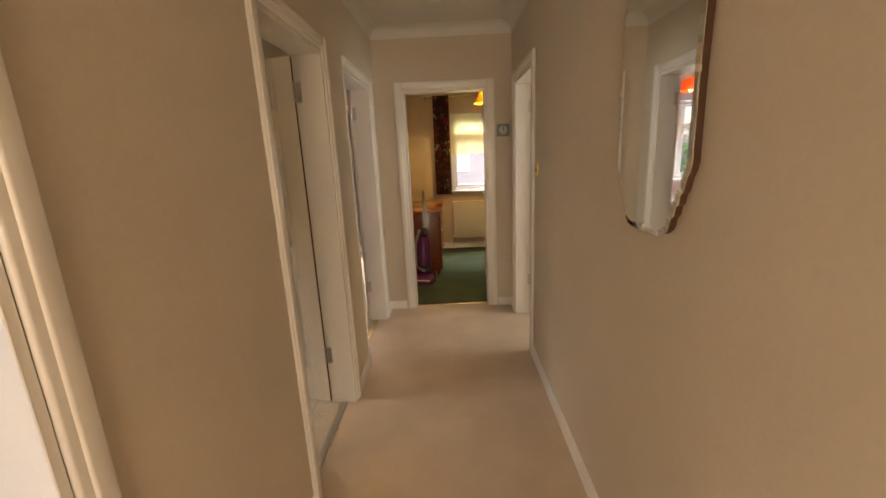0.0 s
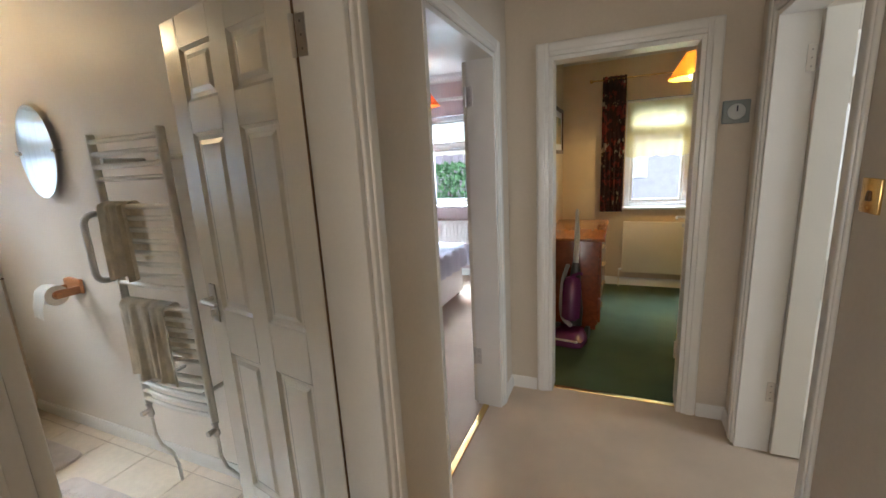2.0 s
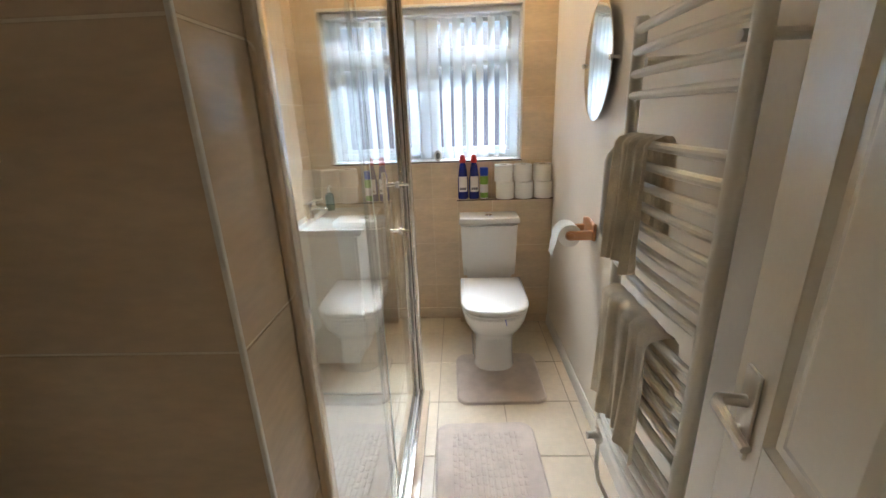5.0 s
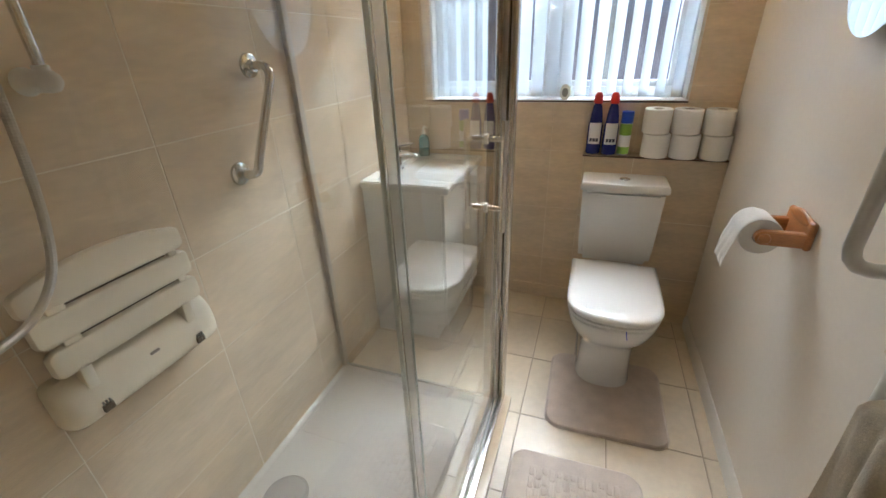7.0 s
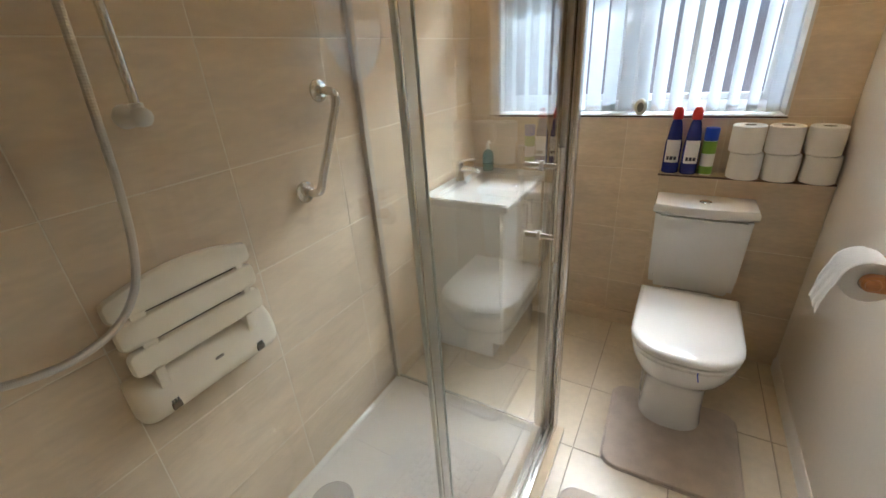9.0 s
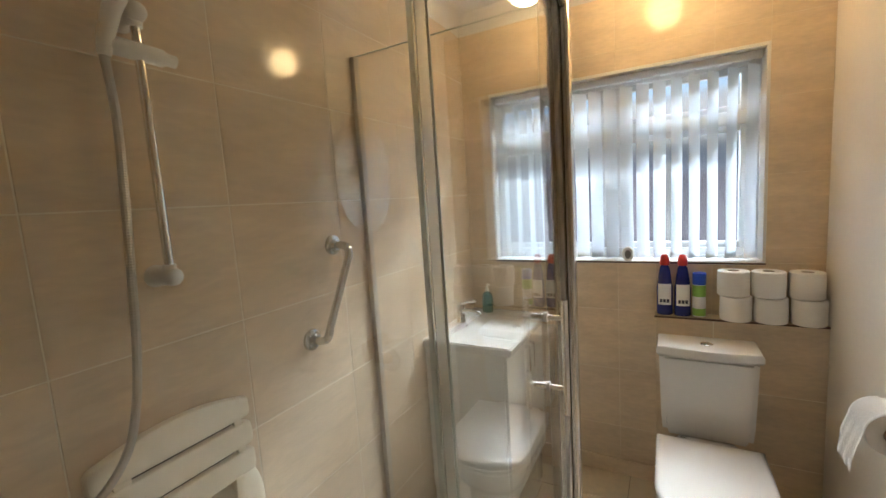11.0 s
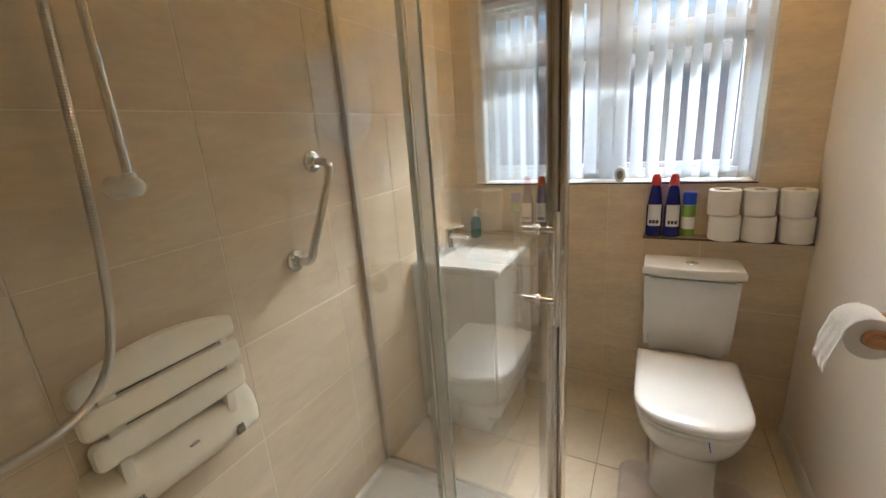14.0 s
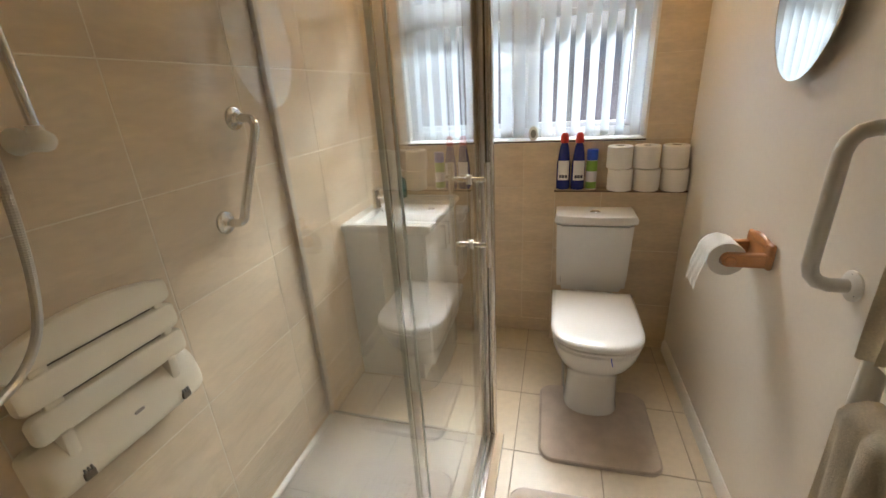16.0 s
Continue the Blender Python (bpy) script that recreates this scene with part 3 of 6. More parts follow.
def window(name, label, axis, t, u0, u1, z0, z1, mulls, transom, frost=False, sill=0.0, inward=1):
    """A white plastic window in its reveal, with frame bars, panes and a sill. t: the plane it stands in."""
    ob = thing(name, label, "window", kind="structure")

    def bar(a, b, c, d, deep=0.03, bev=0.006):
        return boxed(a, b, t - deep, t + deep, c, d, bev, 2) if axis == "x" else boxed(t - deep, t + deep, a, b, c, d, bev, 2)

    w = 0.055
    fr = []
    for a, b, c, d in ((u0, u0 + w, z0, z1), (u1 - w, u1, z0, z1), (u0 + w, u1 - w, z0, z0 + w), (u0 + w, u1 - w, z1 - w, z1)):
        part("frame_bar", bar(a, b, c, d), M["upvc"], ob)
    us = [u0 + w, *mulls, u1 - w]
    for m in mulls:
        part("mullion", bar(m - 0.035, m + 0.035, z0 + w, z1 - w, 0.028), M["upvc"], ob)
    for k, (a, b) in enumerate(zip(us, us[1:])):
        a, b = a + (0.035 if k else 0), b - (0.035 if k < len(mulls) else 0)
        zs = [z0 + w, z1 - w]
        if transom:
            part("transom", bar(a, b, transom - 0.03, transom + 0.03, 0.027), M["upvc"], ob)
            zs = [z0 + w, transom - 0.03, transom + 0.03, z1 - w]
        for c, d in zip(zs[::2], zs[1::2]):
            pn = part("pane", boxed(a, b, t - 0.004, t + 0.004, c, d) if axis == "x" else boxed(t - 0.004, t + 0.004, a, b, c, d), M["frosted" if frost else "pane"], ob)
            pn.visible_shadow = False
            for e, f, g, h in ((a, a + 0.028, c, d), (b - 0.028, b, c, d), (a + 0.028, b - 0.028, c, c + 0.028), (a + 0.028, b - 0.028, d - 0.028, d)):
                part("glazing_bead", bar(e, f, g, h, 0.018, 0.004), M["upvc"], ob)
    if sill:
        lo, hi = sorted((t + inward * 0.03, t + inward * sill))
        part("window_sill", boxed(u0 - 0.02, u1 + 0.02, lo, hi, z0 - 0.022, z0 + 0.004, 0.006, 2) if axis == "x" else boxed(lo, hi, u0 + 0.002, u1 - 0.002, z0 - 0.01, z0 + 0.006, 0.004, 2), M["upvc"], ob)
    return ob


window("window_bathroom", "white plastic bathroom window with obscured panes", "y", BACK - 0.15, 1.70, 2.95, 1.15, 2.075, [2.33], 1.80, True, 0.152, 1)
window("window_bedroom", "white plastic bedroom window looking on the garden", "x", 6.96, -2.95, -1.45, 0.92, 2.03, [-2.18], 1.66, False, 0.14, -1)
window("window_study", "white plastic study window with a top light", "x", 6.96, 0.165, 1.35, 0.885, 2.0, [0.76], 1.70, False, 0.14, -1)
# unseen window, added so that the front room lamp has an opening
window("unseen_window_front_room", "unseen white plastic window added behind the front room lamp", "x", -1.45, -2.5, -0.9, 0.9, 2.1, [-1.7], 1.75)
# unseen window, added as an opening for the warm hallway fill
window("unseen_window_hall_near", "unseen white plastic window with obscured panes, added behind the hall fill", "x", -1.45, -0.4, 0.6, 0.6, 2.3, [0.1], 0, True)
for a, b, c, d in ((1.70, 2.95, 2.06, 2.075), (2.938, 2.95, 1.157, 2.06), (1.70, 1.712, 1.157, 2.06)):
    structure("window_reveal", boxed(BACK - 0.12, BACK + 0.001, a, b, c, d, 0.001), M["ceiling"], "white painted window reveal", "reveal")

# ---- outdoors ----
structure("ground", boxed(-60, 60, -60, 60, -0.3, -0.15), M["grass"], "lawn outside the house", "ground")

# ---- bathroom tiles ----
TX, TZ = 0.412, 0.3165
ZJ = [0.0, 0.2675, 0.584, 0.9005, 1.217, 1.5335, 1.85, 2.1665, H]
_tiles = {}


def tile(parent, axis, side, face, u0, u1, z0, z1, material, gap=0.0016, t=0.004):
    """One tile on a wall face. axis: what it runs along; side: where its face looks."""
    w, h = round(u1 - u0 - 2 * gap, 4), round(z1 - z0 - 2 * gap, 4)
    if w < 0.012 or h < 0.012:
        return
    key = (axis, side, w, h, material.name)
    if key not in _tiles:
        bm = boxed(-w / 2, w / 2, 0, t, -h / 2, h / 2)
        bmesh.ops.bevel(bm, geom=[e for e in bm.edges if all(v.co.y > t - 1e-5 for v in e.verts)], offset=0.0008, segments=1, affect="EDGES")
        m = {("x", 1): pose(0, 0, 0), ("x", -1): pose(0, 0, 0, 0, 0, 180), ("y", 1): pose(0, 0, 0, 0, 0, -90), ("y", -1): pose(0, 0, 0, 0, 0, 90)}[(axis, side)]
        turn(bm, m)
        bmesh.ops.recalc_face_normals(bm, faces=bm.faces)
        me = bpy.data.meshes.new("tile")
        bm.to_mesh(me)
        bm.free()
        me.materials.append(material)
        _tiles[key] = me
    ob = new("tile", _tiles[key])
    base = face - side * t
    mid = (u0 + u1) / 2
    ob.location = (mid, base, (z0 + z1) / 2) if axis == "x" else (base, mid, (z0 + z1) / 2)
    ob.parent = parent
    return ob


def tiled(parent, axis, side, face, u0, u1, joints, z0, z1, cut=(), gap=0.0016):
    us = [u0] + [j for j in sorted(joints) if u0 + 0.01 < j < u1 - 0.01] + [u1]
    zs = [z0] + [j for j in ZJ if z0 + 0.01 < j < z1 - 0.01] + [z1]
    for a, b in zip(us, us[1:]):
        for c, d in zip(zs, zs[1:]):
            for r in holes(a, b, c, d, cut):
                tile(parent, axis, side, face, *r, M["tile"], gap)


PIER = (-1.225, -1.10, 1.53, 2.305)
structure("wall_shower_pier", boxed(PIER[0] + 0.001, PIER[1] - 0.001, PIER[2], PIER[3] - 0.001, 0, H), M["grout"], "beige tiled stub wall at the end of the shower", "wall")
structure("boxing", boxed(BACK - 0.01, -3.419, 2.526, 3.15, 0, 0.897), M["grout"], "tiled pipe boxing behind the toilet with a shelf on top", "boxing")
XJ = [-1.575 - TX * k for k in range(-3, 6)]
YJ = [2.355 + 0.40 * k for k in range(-3, 4)]
_w = {o.name: o for o in scene.objects}
tiled(_w["wall_bathroom_shower"], "x", 1, 1.54, BACK, PIER[0], XJ, 0, H)
tiled(_w["wall_bathroom_shower"], "x", 1, 1.54, PIER[1], -0.63, XJ, 0, H)
tiled(_w["wall_bathroom_window"], "y", 1, BACK, 1.54, 2.525, YJ, 0, 1.15, (), 0.0006)
tiled(_w["wall_bathroom_window"], "y", 1, BACK, 2.525, 3.15, YJ, 0.9005, 1.15, (), 0.0006)
tiled(_w["wall_bathroom_window"], "y", 1, BACK, 1.54, 3.15, YJ, 1.15, H, [(1.70, 2.95, 1.15, 2.075)], 0.0006)
tiled(scene.objects["wall_shower_pier"], "y", 1, PIER[1], 1.54, PIER[3], [1.90], 0, H)
tiled(scene.objects["wall_shower_pier"], "y", -1, PIER[0], 1.54, PIER[3], [1.90], 0, H)
tiled(scene.objects["wall_shower_pier"], "x", 1, PIER[3], PIER[0], PIER[1], [], 0, H)
tiled(scene.objects["boxing"], "y", 1, -3.418, 2.525, 3.15, [2.755], 0, 0.9005)
structure("boxing_shelf", boxed(BACK + 0.001, -3.414, 2.522, 3.149, 0.8975, 0.9065, 0.001), M["tile"], "beige tiled shelf on the boxing", "shelf")
structure("shelf_trim", boxed(-3.4145, -3.4115, 2.520, 3.149, 0.8985, 0.9075, 0.0008), M["dark_wood"], "thin brown edge trim of the shelf", "trim")
structure("sill_trim", boxed(BACK - 0.001, BACK + 0.004, 1.70, 2.95, 1.143, 1.1505, 0.0008), M["dark_wood"], "thin brown edge trim under the window", "trim")
structure("pier_trim", boxed(PIER[1] - 0.003, PIER[1] + 0.003, PIER[3] - 0.003, PIER[3] + 0.003, 0, H, 0.001), M["plastic"], "pale plastic corner trim of the tiled stub wall", "trim")
structure("tile_skirting", boxed(BACK, BACK + 0.012, 1.55, 2.525, 0, 0.085, 0.003, 2), M["tile"], "beige tile skirting under the window", "skirting board")

fl = structure("floor_bathroom", boxed(-3.6, -0.56, 1.46, 3.21, -0.1, -0.003), M["floor_grout"], "cream ceramic floor tiles in dark grout", "floor")
FX = [-2.905 + 0.362 * k for k in range(-2, 7)]
FY = [2.402 + 0.342 * k for k in range(-3, 4)]
_ft = {}
for a, b in zip([BACK, *[v for v in FX if BACK < v < -0.58]], [*[v for v in FX if BACK < v < -0.58], -0.575]):
    for c, d in zip([1.54, *[v for v in FY if 1.54 < v < 3.14]], [*[v for v in FY if 1.54 < v < 3.14], 3.15]):
        w, h = round(b - a - 0.0038, 4), round(d - c - 0.0038, 4)
        if min(w, h) < 0.02:
            continue
        if (w, h) not in _ft:
            bm = boxed(-w / 2, w / 2, -h / 2, h / 2, -0.008, 0)
            bmesh.ops.bevel(bm, geom=[e for e in bm.edges if all(v.co.z > -1e-5 for v in e.verts)], offset=0.0015, segments=1, affect="EDGES")
            me = bpy.data.meshes.new("tile")
            bm.to_mesh(me)
            bm.free()
            me.materials.append(M["floor_tile"])
            _ft[(w, h)] = me
        ob = new("tile", _ft[(w, h)])
        ob.location = ((a + b) / 2, (c + d) / 2, 0)
        ob.parent = fl

# ---- shower enclosure ----
SX0, SX1, SY, STOP = -1.228, -2.545, 2.305, 2.055
tray = thing("shower_tray", "white acrylic shower tray with a tiled front step", "shower tray", -1.885, 1.93, 0)
bm = boxed(-0.66, 0.655, -0.388, 0.385, 0.0, 0.05)
top = [f for f in bm.faces if f.normal.z > 0.9]
r = bmesh.ops.inset_region(bm, faces=top, thickness=0.045, depth=0)
bmesh.ops.translate(bm, verts=list({v for f in top for v in f.verts}), vec=(0, 0, -0.018))
bmesh.ops.bevel(bm, geom=[e for e in bm.edges if e.calc_length() > 0.1 and all(v.co.z > 0.02 for v in e.verts)], offset=0.008, segments=3, affect="EDGES")
part("basin", bm, M["tray"], tray)
part("front_step", boxed(-0.70, 0.655, 0.387, 0.425, 0.0, 0.044, 0.003, 2), M["tile"], tray, "beige tiled front step")
dr = part("drain_cover", lathe([(0.0, 0.0), (0.071, 0.0), (0.072, 0.004), (0.068, 0.008), (0.0, 0.0095)], 40, at=(-0.029, -0.236, 0.032), cap=False), M["drain"], tray, "round dull grey drain cover")
part("drain_ring", lathe([(0.075, 0.0), (0.077, 0.003), (0.073, 0.004)], 40, at=(-0.029, -0.236, 0.032), cap=False), M["bolt"], dr)

sh = thing("shower_enclosure", "framed clear glass shower enclosure with a sliding door", "shower screen", -2.545, 2.305, 0.05)


def sp(name, x0, x1, y0, y1, z0, z1, m, bev=0.003, parent=None, label=""):
    return part(name, boxed(x0 + 2.545, x1 + 2.545, y0 - 2.305, y1 - 2.305, z0 - 0.05, z1 - 0.05, bev, 2), M[m], parent or sh, label)


sp("corner_post", -2.580, -2.540, 2.236, 2.306, 0.05, 2.085, "post", 0.005)
sp("post_cover", -2.580, -2.536, 2.307, 2.328, 0.05, 2.085, "alu", 0.005, label="bright chrome cover strip")
sp("post_seal", -2.5395, -2.534, 2.262, 2.268, 0.07, 2.04, "profile", 0.001)
sp("door_stile", -2.5335, -2.512, 2.284, 2.303, 0.09, 2.03, "satin", 0.003)
sp("wall_profile", -2.560, -2.530, 1.541, 1.562, 0.05, 2.055, "profile", 0.003)
sp("wall_profile", -1.250, -1.2255, 2.287, 2.323, 0.05, 2.055, "alu", 0.003)
sp("top_rail", -2.537, -1.2255, 2.280, 2.330, 2.025, 2.075, "chrome", 0.016)
sp("bottom_rail", -2.537, -1.2255, 2.284, 2.326, 0.05, 0.078, "alu", 0.004)
sp("bottom_track", -2.537, -1.2255, 2.300, 2.306, 0.078, 0.088, "plastic", 0.001)
sp("end_panel_seal", -2.551, -2.539, 1.562, 2.235, 0.05, 0.062, "clear_plastic", 0.002)
for nm, x0, x1, y0, y1, z0, z1 in (("end_pane", -2.548, -2.542, 1.560, 2.235, 0.062, 2.055), ("fixed_pane", -1.744, -1.245, 2.312, 2.318, 0.078, 2.03),
                                  ("sliding_pane", -2.512, -1.738, 2.292, 2.298, 0.088, 2.03)):
    g = sp(nm, x0, x1, y0, y1, z0, z1, "glass", 0.0)
    g.visible_shadow = False
    g.data.materials.append(M["glass_edge"])
    for f in g.data.polygons:
        f.material_index = 1 if f.area < 0.02 else 0
# pale caps over the glass ends, the piped light put into their colour
sp("pane_edge", -1.7378, -1.7335, 2.2910, 2.2990, 0.088, 2.03, "glass_edge", 0.001)
sp("fixed_pane_edge", -1.7475, -1.7443, 2.3112, 2.3188, 0.078, 2.03, "glass_edge", 0.001)
sp("pane_seal", -1.766, -1.7385, 2.2990, 2.3010, 0.09, 2.03, "clear_plastic", 0.0008, label="milky plastic strip seal")
sp("end_pane_cap", -2.549, -2.541, 1.562, 2.235, 2.055, 2.058, "glass_edge", 0.0)
hd = part("handle", tube([(0.245, 0.042, 0.895), (0.245, 0.042, 1.195)], 0.0085, 12), M["chrome"], sh, "chrome bar handle")
for z in (0.962, 1.148):
    part("standoff", tube([(0.245, 0.042, z), (0.245, -0.045, z)], 0.0075, 12), M["chrome"], hd)
    part("washer", turn(lathe([(0.013, -0.004), (0.013, 0.004)], 20), pose(0.245, -0.004, z, 90)), M["satin"], hd)
for x in (-2.45, -1.75):
    rl = sp("roller", x - 0.02, x + 0.02, 2.270, 2.284, 1.985, 2.022, "bolt", 0.004)
sp("guide_block", -2.49, -2.46, 2.285, 2.300, 0.088, 0.115, "vac_black", 0.003)

# ---- bathroom things ----


def dshape(cx, cy, half, back, front, z, n=20, grow=0.0):
    """A D-shaped ring: straight at the wall side (low x), round at the front."""
    w, r = half + grow, half + grow
    pts = [Vector((back - grow, cy + w, z)), Vector((back - grow, cy - w, z))]
    c = front + grow - r
    k = 0.90
    for j in range(n + 1):
        a = -math.pi / 2 + math.pi * j / n
        ca, sa = math.cos(a), math.sin(a)
        e = 2.5
        pts.append(Vector((c + r * abs(ca) ** (2 / e), cy + w * math.copysign(abs(sa) ** (2 / e), sa), z)))
    return pts


wc = thing("toilet", "white close-coupled toilet with closed lid", "toilet", -3.05, 2.722, 0)
bm = loft([[Vector((x, y, z)) for x, y in ((-0.362, -w), (-0.362, w), (d, w), (d, -w))] for z, w, d in ((0.40, 0.165, -0.215), (0.46, 0.172, -0.208), (0.785, 0.182, -0.200))])
bmesh.ops.bevel(bm, geom=list(bm.edges), offset=0.022, segments=4, affect="EDGES", clamp_overlap=True)
part("cistern", bm, M["porcelain"], wc)
ring = lambda z, g: [Vector((-0.366 - g * 0.3, -0.19 - g, z)), Vector((-0.366 - g * 0.3, 0.19 + g, z))] + [Vector((-0.195 + g + 0.022 * (1 - (s / 8 - 1) ** 2), 0.19 + g - (0.38 + 2 * g) * s / 16, z)) for s in range(17)]
bm = loft([ring(0.778, -0.004), ring(0.786, 0.002), ring(0.806, 0.002), ring(0.818, -0.004), ring(0.822, -0.016)])
part("cistern_lid", bm, M["porcelain"], wc)
bt = part("flush_button", lathe([(0.024, 0.0), (0.024, 0.004), (0.019, 0.007), (0.0, 0.007)], 28, at=(-0.262, 0.0, 0.821), cap=False), M["chrome"], wc, "chrome dual flush button")
part("button_half", boxed(-0.278, -0.246, -0.001, 0.001, 0.8275, 0.829), M["bolt"], bt)
rings = []
for z, half, front, back in ((0.0, 0.121, 0.262, -0.20), (0.012, 0.119, 0.260, -0.20), (0.05, 0.113, 0.252, -0.20), (0.14, 0.110, 0.246, -0.20), (0.205, 0.113, 0.250, -0.20), (0.235, 0.124, 0.264, -0.19), (0.262, 0.142, 0.288, -0.18),
                             (0.295, 0.159, 0.316, -0.17), (0.335, 0.173, 0.338, -0.16), (0.37, 0.182, 0.350, -0.15), (0.385, 0.183, 0.352, -0.15), (0.395, 0.176, 0.345, -0.15)):
    rings.append(dshape(0, 0, half, back, front, z, 24))
part("pan", loft(rings), M["porcelain"], wc)
part("foot_seal", loft([dshape(0, 0, 0.125, -0.2, 0.267, 0.0), dshape(0, 0, 0.121, -0.2, 0.262, 0.006)]), M["card"], wc, "worn sealant round the foot")
part("pan_back", boxed(-0.26, -0.13, -0.115, 0.115, 0.0, 0.395, 0.02, 3), M["porcelain"], wc)
part("seat", loft([dshape(0, 0, 0.183, -0.12, 0.356, 0.398), dshape(0, 0, 0.187, -0.125, 0.362, 0.403), dshape(0, 0, 0.187, -0.125, 0.362, 0.412), dshape(0, 0, 0.182, -0.12, 0.356, 0.416)]), M["porcelain"], wc)
part("seat_lid", loft([dshape(0, 0, 0.184, -0.13, 0.358, 0.419), dshape(0, 0, 0.190, -0.137, 0.366, 0.424), dshape(0, 0, 0.191, -0.138, 0.367, 0.432), dshape(0, 0, 0.188, -0.136, 0.364, 0.440), dshape(0, 0, 0.180, -0.128, 0.355, 0.4465),
                       dshape(0, 0, 0.168, -0.116, 0.340, 0.4505), dshape(0, 0, 0.140, -0.09, 0.30, 0.4535), dshape(0, 0, 0.08, -0.04, 0.2, 0.4555)]), M["porcelain"], wc)
for s in (-1, 1):
    part("seat_hinge", tube([(-0.142, s * 0.09, 0.395), (-0.142, s * 0.09, 0.44)], 0.013, 12), M["chrome"], wc, "chrome seat hinge")
part("blue_tag", tube([(0.352, 0.045, 0.408), (0.366, 0.045, 0.395), (0.360, 0.052, 0.365)], 0.002, 6), M["blue"], wc, "blue rim block hook")


def loo_roll(x, y, z, rz=0):
    ob = thing("toilet_roll", "white toilet roll stacked on the boxing shelf", "toilet roll", x, y, z, rz, "spare toilet rolls")
    part("paper", lathe([(0.022, 0.002), (0.055, 0.001), (0.059, 0.005), (0.0598, 0.055), (0.059, 0.106), (0.055, 0.110), (0.022, 0.109), (0.022, 0.002)], 40, cap=False), M["paper"], ob)
    part("core", lathe([(0.0218, 0.003), (0.0218, 0.1085), (0.0205, 0.1085), (0.0205, 0.003)], 24, cap=False), M["card"], ob, "grey cardboard core")
    return ob


random.seed(4)
for k, y in enumerate((2.834, 2.957, 3.083)):
    loo_roll(-3.438, y + 0.004, 0.9065, 20 * k)
    loo_roll(-3.438 + random.uniform(-0.004, 0.004), y - 0.006, 1.0168, 50 * k)


def cleaner(x, y, rz):
    ob = thing("cleaner_bottle", "dark blue toilet cleaner bottle with a red cap", "bottle", x, y, 0.9065, rz, "cleaner bottles")
    prof = ((0.0, 0.030, 0.022), (0.004, 0.034, 0.026), (0.13, 0.034, 0.026), (0.16, 0.029, 0.024), (0.19, 0.026, 0.022), (0.225, 0.020, 0.019), (0.235, 0.015, 0.015), (0.245, 0.014, 0.014))
    part("body", loft([[Vector((d * math.cos(a), w * math.sin(a), z)) for a in (2 * math.pi * j / 28 for j in range(28))] for z, w, d in prof]), M["navy"], ob)
    part("cap", lathe([(0.020, 0.238), (0.021, 0.242), (0.019, 0.270), (0.013, 0.284), (0.010, 0.287), (0.0, 0.287)], 24, cap=False), M["red"], ob, "red screw cap")
    lb = part("label", loft([[Vector((0.0265 * math.cos(a) * s, 0.0345 * math.sin(a) * s, z)) for s, aa in ((1.0, 1), (0.97, -1)) for a in (radians(aa * (-52 + 104 * j / 10)) for j in range(11))] for z in (0.05, 0.15)]), M["label"], ob, "white printed label")
    for y0, w in ((-0.02, 0.010), (-0.007, 0.012), (0.008, 0.011)):
        part("print_bar", boxed(0.0265, 0.0275, y0, y0 + w, 0.062, 0.078), M["ink"], lb)
    return ob


cleaner(-3.456, 2.563, 0)
cleaner(-3.450, 2.636, 6)
can = thing("spray_can", "white and green spray can with a bright blue cap", "spray can", -3.456, 2.702, 0.9065, 10)
part("body", lathe([(0.024, 0.0), (0.0265, 0.003), (0.0265, 0.150), (0.024, 0.160)], 28), M["label"], can)
part("cap", lathe([(0.0268, 0.150), (0.0275, 0.153), (0.0275, 0.198), (0.025, 0.203), (0.0, 0.204)], 28, cap=False), M["blue"], can, "bright blue cap")
part("printed_band", lathe([(0.0268, 0.095), (0.0268, 0.148)], 28, cap=False), M["green"], can, "leaf green printed band")
part("printed_band", lathe([(0.0268, 0.006), (0.0268, 0.04)], 28, cap=False), M["green"], can, "leaf green printed band")

ck = thing("air_freshener", "small oval white air freshener with a grey front", "air freshener", -3.468, 2.405, 1.157, 0)
part("shell", turn(loft([[Vector((d, w * math.cos(a), 0.036 + h * math.sin(a))) for a in (2 * math.pi * j / 28 for j in range(28))] for d, w, h in ((-0.015, 0.020, 0.030), (-0.010, 0.026, 0.036), (0.008, 0.026, 0.036), (0.014, 0.021, 0.031))]), pose(0, 0, 0)), M["plastic"], ck)
part("gel_front", loft([[Vector((d, w * math.cos(a), 0.036 + h * math.sin(a))) for a in (2 * math.pi * j / 24 for j in range(24))] for d, w, h in ((0.013, 0.015, 0.022), (0.0165, 0.012, 0.019))]), M["bolt"], ck, "grey slotted front")

